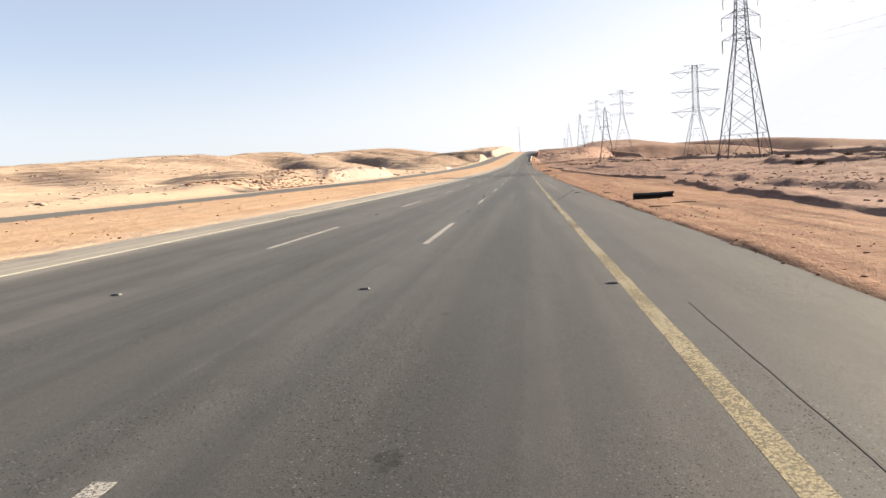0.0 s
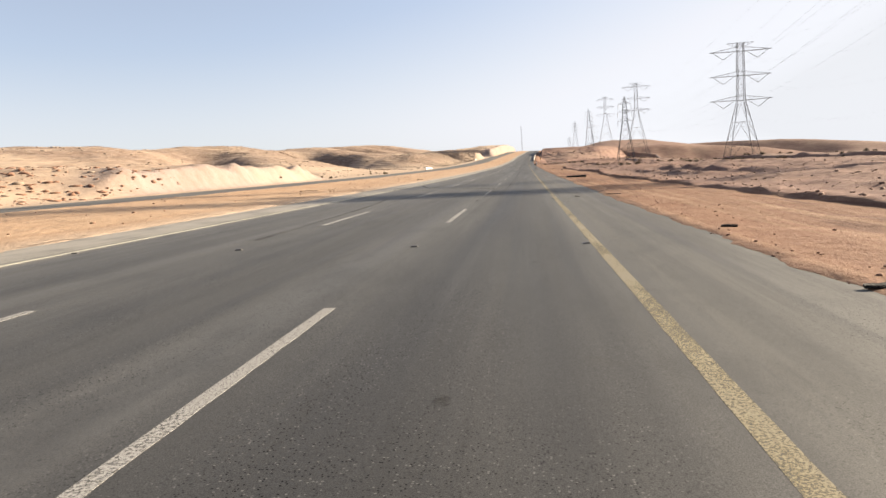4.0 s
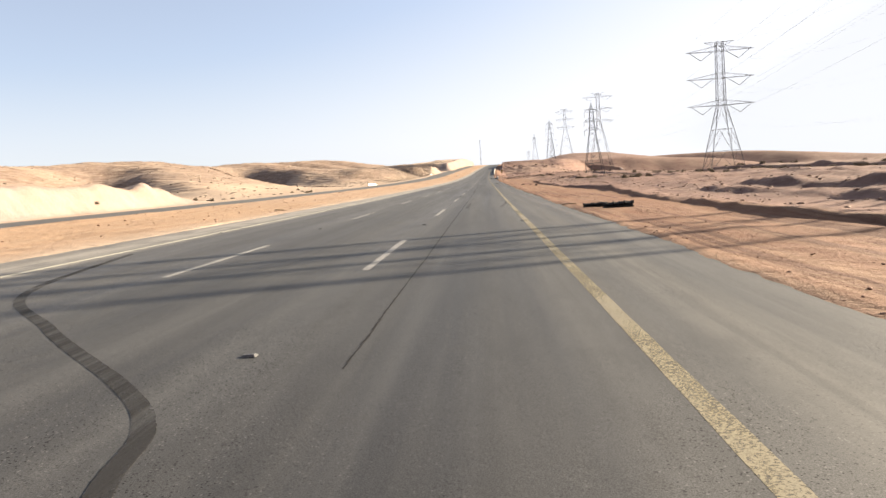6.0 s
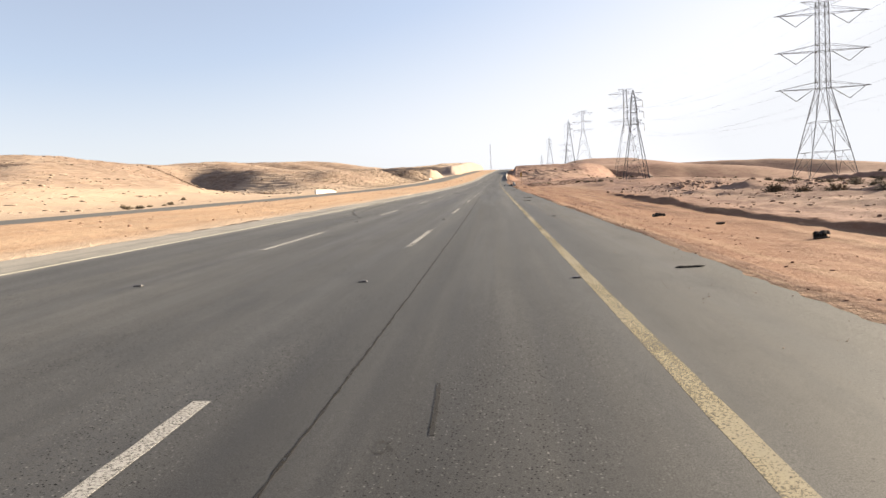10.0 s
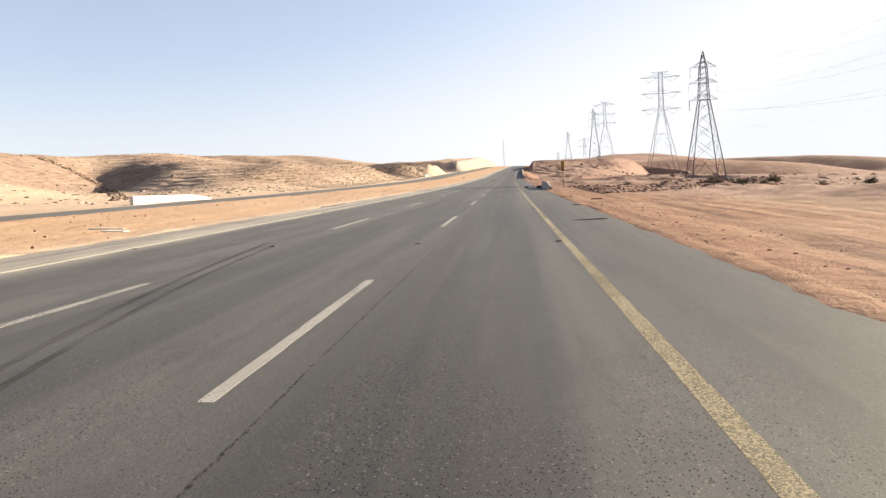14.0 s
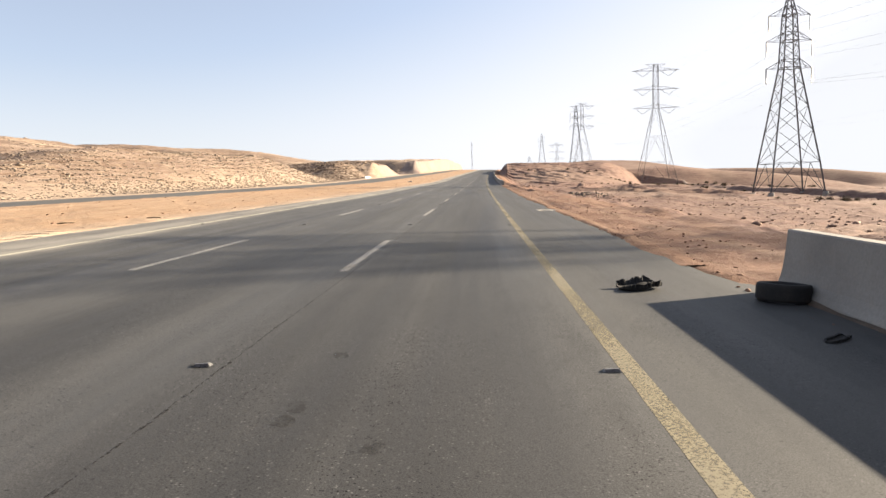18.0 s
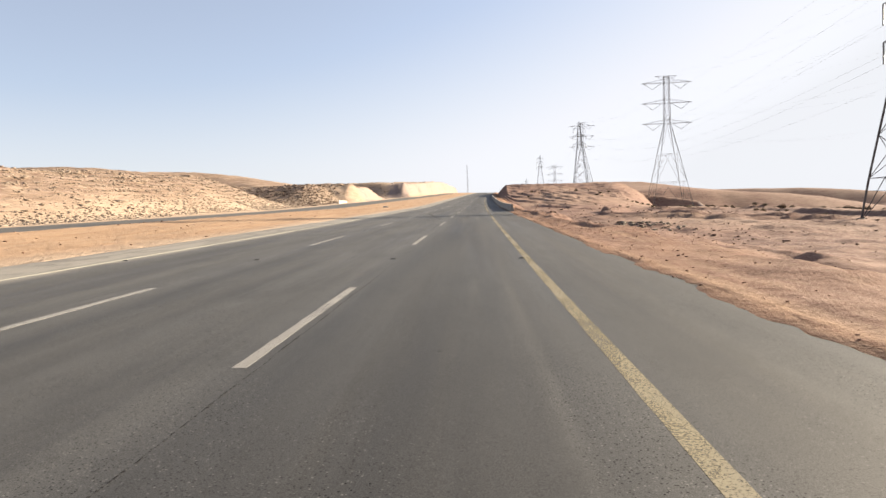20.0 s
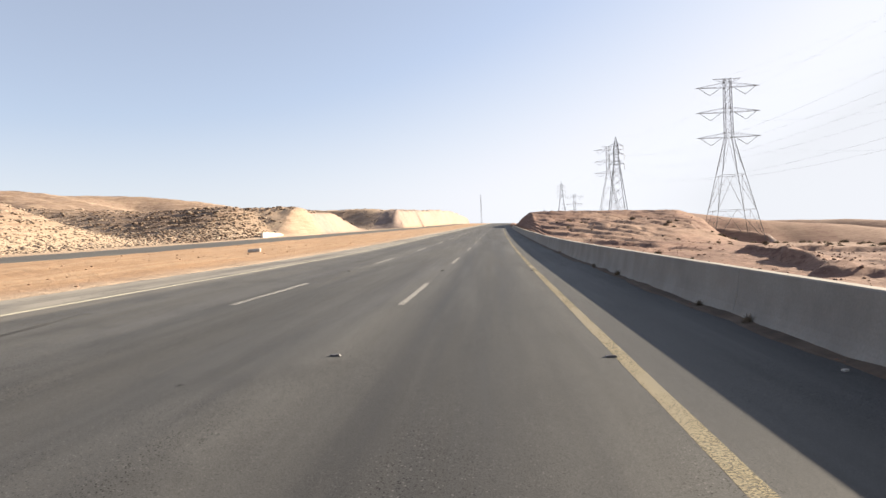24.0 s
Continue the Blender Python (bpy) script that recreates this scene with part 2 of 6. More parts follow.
def ground_material():
    m, t, b = material("desert_ground", 0.95, 0.15)
    v = coords(t)
    a = t.nodes.new("ShaderNodeAttribute")
    a.attribute_name = "soil"
    s = t.nodes.new("ShaderNodeSeparateColor")
    t.links.new(a.outputs["Color"], s.inputs[0])
    broad, mid, fine = grain(t, v, 0.05, 6, 0.62), grain(t, v, 0.6, 6, 0.65), grain(t, v, 14, 4, 0.7)
    sand = blend(t, span(t, broad, 0.3, 0.7), (0.402, 0.310, 0.232), (0.346, 0.257, 0.185))
    orange = blend(t, span(t, mid, 0.3, 0.7), (0.156, 0.074, 0.044), (0.196, 0.107, 0.067))
    # vehicles have left paler ruts along the shoulder
    ruts = grain(t, coords(t, (1.0, 0.018, 1.0)), 1.5, 4, 0.6)
    orange = blend(t, span(t, ruts, 0.5, 0.66, 0.0, 0.6), orange, (0.270, 0.175, 0.112))
    scrape = grain(t, coords(t, (1.0, 0.03, 1.0)), 1.7, 5, 0.65)
    orange = blend(t, calc(t, "MULTIPLY", span(t, scrape, 0.51, 0.60, 0.0, 0.85), span(t, grain(t, coords(t, (1.0, 0.25, 1.0)), 0.16, 3, 0.5), 0.40, 0.52)), orange, (0.078, 0.033, 0.021))
    rock = blend(t, span(t, mid, 0.38, 0.62), (0.182, 0.127, 0.100), (0.282, 0.211, 0.167))
    red = blend(t, span(t, mid, 0.36, 0.60), (0.100, 0.053, 0.045), (0.178, 0.106, 0.088))
    # tilted beds of the red rock
    beds = grain(t, coords(t, (0.06, 0.04, 1.7), 3.2), 1.0, 4, 0.6)
    red = blend(t, span(t, beds, 0.44, 0.56, 0.0, 0.6), red, (0.226, 0.135, 0.104))
    red = blend(t, span(t, beds, 0.46, 0.36, 0.0, 0.6), red, (0.098, 0.048, 0.038))
    flats = grain(t, coords(t, (0.5, 1.0, 1.0)), 0.13, 5, 0.6)
    red = blend(t, span(t, flats, 0.5, 0.62, 0.0, 0.5), red, (0.240, 0.150, 0.115))
    # strewn grit, clods and dead scrub, thick in some places and thin in others
    strewn, where = grain(t, coords(t, (1.3, 0.8, 1.0)), 1.6, 5, 0.72), grain(t, coords(t, (1.0, 0.35, 1.0)), 0.07, 4, 0.6)
    red = blend(t, calc(t, "MULTIPLY", span(t, strewn, 0.52, 0.60, 0.0, 0.8), span(t, where, 0.40, 0.58, 0.15, 1.0)), red, (0.072, 0.040, 0.033))
    red = blend(t, calc(t, "MULTIPLY", span(t, strewn, 0.44, 0.38, 0.0, 0.6), span(t, where, 0.42, 0.6, 0.2, 1.0)), red, (0.300, 0.205, 0.162))
    c = blend(t, s.outputs["Red"], sand, orange)
    c = blend(t, s.outputs["Blue"], c, red)
    strip = t.nodes.new("ShaderNodeAttribute")
    strip.attribute_name = "median"
    c = blend(t, strip.outputs["Fac"], c, blend(t, span(t, ruts, 0.36, 0.64), (0.345, 0.212, 0.122), (0.425, 0.288, 0.180)))
    cut = t.nodes.new("ShaderNodeAttribute")
    cut.attribute_name = "cut"
    face = grain(t, coords(t, (0.5, 0.5, 0.12)), 0.9, 6, 0.65)
    c = blend(t, cut.outputs["Fac"], c, blend(t, span(t, face, 0.35, 0.65), (0.262, 0.210, 0.190), (0.200, 0.153, 0.132)))
    layers = grain(t, coords(t, (0.16, 0.16, 2.6)), 1.0, 5, 0.7)
    rock = blend(t, span(t, layers, 0.42, 0.56), (0.127, 0.083, 0.062), rock)
    c = blend(t, calc(t, "MULTIPLY", s.outputs["Green"], span(t, mid, 0.3, 0.55, 0.55, 1.0)), c, rock)
    c = blend(t, span(t, fine, 0.38, 0.62, 0.28, 0.0), c, (0.168, 0.105, 0.067))
    pale = grain(t, v, 0.22, 4, 0.6)
    c = blend(t, calc(t, "MULTIPLY", span(t, pale, 0.55, 0.75, 0.0, 0.45), calc(t, "SUBTRACT", 1.0, calc(t, "MAXIMUM", calc(t, "MAXIMUM", cut.outputs["Fac"], s.outputs["Red"]), s.outputs["Blue"]))), c, (0.385, 0.304, 0.218))
    t.links.new(c, b.inputs["Base Color"])
    rocky = calc(t, "MULTIPLY", calc(t, "MULTIPLY", layers, s.outputs["Green"]), 6.0)
    bump(t, b, calc(t, "ADD", calc(t, "ADD", calc(t, "MULTIPLY", mid, 2.0), calc(t, "MULTIPLY", fine, 0.3)), rocky), 0.85, 0.10)
    return m


def stain_material(name, colour, low=0.45, high=0.62, most=0.8, scale=3.0, stretch=(1, 0.15, 1)):
    """A thin worn mark: the road shows through where it has rubbed off."""
    m, t, b = material(name, 0.85, 0.2)
    b.inputs["Base Color"].default_value = (*colour, 1)
    f = grain(t, coords(t, stretch), scale, 5, 0.7)
    t.links.new(span(t, f, low, high, 0.0, most), b.inputs["Alpha"])
    return m


def paint_material(name, base, other, low, high):
    """Road paint, rubbed through to the asphalt in specks and patches."""
    m, t, b = material(name, 0.75, 0.3)
    v = coords(t)
    f, p = grain(t, v, 46, 5, 0.8), grain(t, coords(t, (1, 0.3, 1)), 1.3, 4, 0.6)
    c = blend(t, span(t, p, 0.35, 0.65), base, other)
    t.links.new(blend(t, span(t, f, 0.35, 0.6, 0.35, 0.0), c, (0.12, 0.105, 0.085)), b.inputs["Base Color"])
    t.links.new(span(t, calc(t, "ADD", calc(t, "MULTIPLY", f, 0.65), calc(t, "MULTIPLY", p, 0.35)), low, high), b.inputs["Alpha"])
    bump(t, b, f, 0.3, 0.004)
    return m


ASPHALT = asphalt_material()
FAR_ASPHALT = worn("old_asphalt", (0.073, 0.069, 0.065), (0.103, 0.099, 0.090), 0.85, 20, 0.15)
GROUND = ground_material()
WHITE_PAINT = paint_material("worn_white_paint", (0.270, 0.262, 0.250), (0.200, 0.193, 0.180), 0.37, 0.49)
YELLOW_PAINT = paint_material("worn_yellow_paint", (0.222, 0.184, 0.106), (0.168, 0.146, 0.100), 0.41, 0.52)
BARE_PAINT = paint_material("rubbed_yellow_paint", (0.244, 0.191, 0.086), (0.191, 0.157, 0.092), 0.45, 0.62)
FADED_PAINT = paint_material("faded_yellow_paint", (0.43, 0.405, 0.325), (0.36, 0.335, 0.265), 0.34, 0.48)
TAR = worn("crack_tar", (0.02, 0.019, 0.018), (0.035, 0.033, 0.03), 0.75, 30, 2)
STUD = worn("stud_plastic", (0.15, 0.145, 0.14), (0.07, 0.068, 0.065), 0.5, 80, 9, own=True)
LENS = worn("stud_lens", (0.06, 0.05, 0.045), (0.12, 0.1, 0.09), 0.3, 80, 20)
CONCRETE = worn("weathered_concrete", (0.303, 0.284, 0.253), (0.238, 0.220, 0.197), 0.9, 25, 0.9, relief=0.006)
WHITE_WALL = worn("whitewashed_concrete", (0.599, 0.576, 0.539), (0.494, 0.464, 0.419), 0.85, 15, 0.6)
STEEL = worn("galvanised_steel", (0.170, 0.163, 0.158), (0.120, 0.114, 0.110), 0.7, 4, 0.4, metal=0.1)
DARK_STEEL = worn("dull_steel", (0.114, 0.108, 0.106), (0.075, 0.071, 0.070), 0.7, 4, 0.4, metal=0.1)
PORCELAIN = worn("insulator_glass", (0.17, 0.19, 0.19), (0.11, 0.12, 0.12), 0.35, 8, 1)
CABLE = worn("bare_cable", (0.20, 0.197, 0.195), (0.15, 0.148, 0.146), 0.6, 3, 0.3, metal=0.2)
RUBBER = worn("tyre_rubber", (0.016, 0.015, 0.015), (0.03, 0.027, 0.024), 0.85, 30, 5)
SIGN_YELLOW = worn("sign_yellow", (0.72, 0.40, 0.045), (0.60, 0.33, 0.04), 0.5, 30, 3)
SIGN_BLACK = worn("sign_black", (0.012, 0.012, 0.012), (0.02, 0.02, 0.02), 0.5, 30, 3)
POST = worn("sign_post_steel", (0.20, 0.135, 0.085), (0.13, 0.085, 0.055), 0.75, 20, 2, metal=0.1)
STONE = worn("desert_stone", (0.300, 0.243, 0.192), (0.212, 0.164, 0.125), 0.95, 14, 1.0, island=True)
SLOPE_STONE = worn("dark_rock", (0.20, 0.142, 0.105), (0.13, 0.09, 0.066), 0.95, 14, 1.0, island=True)
PEBBLE = worn("dark_pebble", (0.09, 0.075, 0.062), (0.14, 0.118, 0.098), 0.95, 30, 3.0, island=True)
RED_STONE = worn("red_clod", (0.27, 0.148, 0.098), (0.17, 0.092, 0.064), 0.95, 14, 1.0, island=True)
DIRT = worn("blown_dirt", (0.13, 0.095, 0.07), (0.075, 0.057, 0.045), 0.95, 25, 2.0, relief=0.02)
PLAIN_STONE = worn("brown_stone", (0.30, 0.195, 0.145), (0.17, 0.105, 0.078), 0.95, 14, 1.0, island=True)
SHRUB = worn("dry_shrub", (0.205, 0.155, 0.105), (0.13, 0.102, 0.068), 0.95, 9, 0.8, own=True)
WOOD = worn("weathered_wood", (0.14, 0.095, 0.06), (0.22, 0.16, 0.11), 0.9, 40, 3)
PAPER = worn("pale_litter", (0.494, 0.472, 0.434), (0.374, 0.351, 0.314), 0.8, 30, 3)
SKID = stain_material("skid_rubber", (0.024, 0.023, 0.023), 0.26, 0.60, 0.72, 6.0, (1, 0.03, 1))
CRACK = stain_material("crack_shade", (0.014, 0.013, 0.013), 0.30, 0.48, 0.9, 20.0, (1, 0.6, 1))
OLD_CRACK = stain_material("filled_crack", (0.016, 0.015, 0.015), 0.47, 0.60, 0.8, 30.0, (1, 0.7, 1))
FAINT_SKID = stain_material("worn_skid_rubber", (0.022, 0.021, 0.021), 0.30, 0.64, 0.43, 4.0, (1, 0.05, 1))
OIL = stain_material("oil_stain", (0.018, 0.017, 0.016), 0.40, 0.72, 0.55, 9.0, (1, 1, 1))
DUST = stain_material("spilt_dust", (0.62, 0.57, 0.49), 0.42, 0.62, 0.8, 3.0, (1, 1, 1))


# ---- mesh helpers ----
def mesh_object(name, verts, faces, mat, parent=None, label="", smooth=False):
    me = bpy.data.meshes.new(name)
    me.from_pydata(verts, [], faces)
    me.materials.append(mat)
    if smooth:
        me.polygons.foreach_set("use_smooth", [True] * len(me.polygons))
    me.update()
    ob = new(name, me)
    if parent is not None:
        ob.parent = parent
    if label:
        ob["label"] = label
    return ob


def part(name, bm, mat, parent=None, label="", smooth=False):
    me = bpy.data.meshes.new(name)
    bm.to_mesh(me)
    bm.free()
    me.materials.append(mat)
    if smooth:
        me.polygons.foreach_set("use_smooth", [True] * len(me.polygons))
    ob = new(name, me)
    if parent is not None:
        ob.parent = parent
    if label:
        ob["label"] = label
    return ob


def thing(name, label, category, group="", at=None):
    ob = new(name)
    ob.empty_display_size = 0.2
    if at is not None:
        ob.matrix_basis = at
    return tagged(ob, label, category, group)


class Bars:
    """Square steel members, gathered into one mesh."""

    def __init__(self):
        self.v, self.f = [], []

    def bar(self, a, b, w):
        a, b = Vector(a), Vector(b)
        d = (b - a).normalized()
        u = d.cross(Vector((0, 0, 1)) if abs(d.z) < 0.9 else Vector((1, 0, 0))).normalized() * w / 2
        n = d.cross(u).normalized() * w / 2
        k = len(self.v)
        for p in (a, b):
            self.v += [tuple(p + u + n), tuple(p - u + n), tuple(p - u - n), tuple(p + u - n)]
        self.f += [(k, k + 1, k + 5, k + 4), (k + 1, k + 2, k + 6, k + 5), (k + 2, k + 3, k + 7, k + 6), (k + 3, k, k + 4, k + 7), (k + 3, k + 2, k + 1, k), (k + 4, k + 5, k + 6, k + 7)]

    def make(self, name, mat, parent, label=""):
        return mesh_object(name, self.v, self.f, mat, parent, label)


def value_noise(x, y, seed=0):
    """Smooth noise from -1 to 1 on arrays."""
    xi, yi = np.floor(x).astype(np.int64), np.floor(y).astype(np.int64)
    u, v = x - xi, y - yi
    u, v = u * u * u * (u * (u * 6 - 15) + 10), v * v * v * (v * (v * 6 - 15) + 10)

    def corner(i, j):
        h = (i * 374761393 + j * 668265263 + seed * 974634777) & 0xFFFFFFFF
        h = ((h ^ (h >> 13)) * 1274126177) & 0xFFFFFFFF
        return ((h ^ (h >> 16)) & 0xFFFF) / 32767.5 - 1

    a, b, c, d = corner(xi, yi), corner(xi + 1, yi), corner(xi, yi + 1), corner(xi + 1, yi + 1)
    return (a * (1 - u) + b * u) * (1 - v) + (c * (1 - u) + d * u) * v


def fbm(x, y, size, octaves=4, seed=0, fade=0.5):
    total, amp = 0, 1.0
    for k in range(octaves):
        total = total + amp * value_noise(x / size * 2 ** k + 17.3 * k, y / size * 2 ** k - 9.1 * k, seed + k)
        amp *= fade
    return total


def ease(v, a, b):
    t = np.clip((np.asarray(v, float) - a) / (b - a), 0, 1)
    return t * t * (3 - 2 * t)


def band(v, a, b, c, d):
    return ease(v, a, b) * (1 - ease(v, c, d))


# ---- the lie of the land ----
CROSSFALL = -0.028
GRADE_Y = np.array([-60, 0, 80, 160, 240, 320, 400, 480, 535, 575, 990, 1120, 1270, 1400, 5000.0])
GRADE = np.array([0.0, 0.0002, 0.0076, 0.0115, 0.0152, 0.0175, 0.0218, 0.0281, 0.0285, 0.0395, 0.0435, 0.0, -0.02, 0.0, 0.0])
PLAIN_Y = np.array([-60, 0, 80, 160, 240, 320, 400, 480, 560, 740, 850, 1000, 5000.0])
PLAIN = np.array([0.0, 0.0002, 0.0076, 0.0115, 0.0152, 0.0175, 0.0218, 0.0281, 0.0283, 0.0283, 0.004, -0.004, 0.0])
_py = np.arange(-5000, 5001, 2.0)


def climb(ys, grades):
    """Heights along the road from its grades, zero at the start."""
    g = np.interp(_py, ys, grades)
    z = np.concatenate([[0], np.cumsum(g[1:] + g[:-1])])
    return z - np.interp(0, _py, z)


_pz, _plain = climb(GRADE_Y, GRADE), climb(PLAIN_Y, PLAIN)
EDGE_R, EDGE_L = 2.42, -13.15        # the asphalt's edges
FAR_R, FAR_L = -27.3, -39.0          # the other carriageway
FAR_Z = CROSSFALL * FAR_R


def edge_r(y):
    """The near shoulder is paved out to the barriers where they stand."""
    return EDGE_R + 0.42 * (band(y, 376.0, 377.2, 394.4, 395.6) + band(y, 508.5, 511, 745, 748))


def profile(y):
    return np.interp(y, _py, _pz)


def plain(y):
    """The open country's own climb, which lags behind the road's."""
    return np.interp(y, _py, _plain)


def bend(x, y):
    """How far the curve carries a place to the right; less for the open country."""
    along = np.clip(y - BEND_Y, 0, 800)
    return BEND / 2 * along ** 2 * (1 - 0.4 * ease(x, 20, 70)) * (1 - ease(-x, 80, 400))


def on_road(x, y, h=0.0):
    return float(profile(y)) + CROSSFALL * x + h


def left_land(x, y):
    """Height over the road's line of the hills beyond the other carriageway."""
    d = -x - 42.5
    warp = 9 * fbm(x, y, 60, 3, 5)
    rise = 17.5 * ease(d, 2, 128) + 5 * ease(y, 560, 900) * ease(d, 10, 150)
    rise = rise + 0.4 * ease(d, 0, 22) * band(y, -60, 0, 70, 110)
    rise = rise * (1 + 0.07 * fbm(x, y, 90, 3, 9)) * (1 - 0.36 * (1 - ease(y, 190, 350)))
    near = 7.7 * ease(d + 0.25 * warp, 1, 26) * band(y + 0.6 * warp, 425, 520, 588, 612)
    bank = 3.0 * ease(d + 0.12 * warp, 0.4, 3.4) * band(y + 0.5 * warp, 150, 166, 218, 242) * (1 + 0.04 * fbm(x, y, 8, 3, 33)) + 0.16 * fbm(x, y, 2.4, 3, 34) * band(d, 0.5, 2, 6, 10) * band(y, 150, 166, 218, 242)
    bank = bank + 1.8 * ease(d + 0.3 * warp, 1, 14) * band(y, 95, 130, 150, 170)
    bank = bank + 1.2 * ease(d, 1, 8) * band(y, 40, 90, 100, 140)
    cut_a = (5.5 - 0.02 * np.clip(y - 657, 0, 60)) * ease(d + 2.5 + 0.05 * warp, 0, 4.6) * np.clip(np.minimum((y + 0.1 * warp - 638) / 13, (722 - y - 0.1 * warp) / 34), 0, 1)
    cut_b = (7.4 + 1.8 * ease(y, 810, 960)) * ease(d + 4.5 + 0.05 * warp, 0, 4.5) * band(y + 0.3 * warp, 764, 784, 1500, 1800)
    mid = 5.9 * ease(d + 0.2 * warp, -1.5, 16) * band(y + 0.3 * warp - 0.25 * d, 612, 648, 716, 738)
    near = np.maximum(near, mid)
    h = np.maximum(rise, np.maximum(np.maximum(near, 0.75 * near + 0.5 * rise), bank))
    h = np.maximum(h, np.maximum(cut_a + 0.25 * rise * ease(cut_a, 1, 8), cut_b + 0.35 * rise * ease(cut_b, 1, 8)))
    for y0, run, wide, deep in ((250, 1.25, 20, 0.72), (392, 1.32, 24, 0.85), (607, 0.5, 11, 0.8), (738, 0.35, 16, 0.85), (92, 0.9, 18, 0.4)):
        far = np.clip((-x - 43) / 90, 0, 1)
        gap = (y + 0.8 * warp - (y0 + run * (-x - 43))) / (wide * (1 + 0.7 * far))
        # steep on the far bank, gentle on the near one
        gap = np.where(gap > 0, gap * 1.5, gap * 0.75)
        h = h * (1 - deep * np.exp(-gap * gap) * ease(d, -2, 14) * (1 - 0.92 * ease(d, 75, 128)))
    # worn ledges of flat-lying rock
    rock_side = ease(d, 3, 16) * np.clip(0.7 + 0.3 * band(y, 420, 480, 720, 740) + 0.5 * fbm(x, y, 50, 2, 35), 0.1, 1)
    lay = h + 0.5 * fbm(x, y, 20, 3, 36)
    k = np.floor(lay / 0.85)
    lay_step = (k + ease(lay / 0.85 - k, 0.25, 0.62)) * 0.85
    h = h + 0.9 * rock_side * (lay_step - lay) * ease(h, 0.8, 2.5)
    rough = ease(d, 0, 12)
    ledge = 0.35 * fbm(x, y, 14, 4, 21) + 0.55 * np.abs(fbm(x, y * 0.6, 26, 3, 31))
    # broken faces where the rock was cut away
    broken = 0.5 * fbm(y, h * 1.5 + x, 5, 3, 38) * band(d, -5, -1, 4, 9) * ease(h, 0.6, 2.5)
    return h + broken + rough * ledge * (0.5 + 0.5 * ease(h, 1, 9))


def berm_x(y):
    """The near foot of the low bank that edges the graded shoulder."""
    return np.interp(y, [-60, 0, 22, 37, 54, 60, 66, 100, 140, 160, 175, 194, 200, 209, 245, 262, 289, 320, 342, 357, 380, 420],
                     [7.3, 7.4, 7.5, 8.3, 9.3, 9.9, 10.2, 8.4, 7.7, 7.3, 7.7, 9.0, 8.3, 7.8, 7.1, 7.9, 8.7, 10.5, 10.5, 6.0, 5.4, 6.5]) + 0.25 * fbm(y * 0 + 1.7, y, 6, 3, 40)


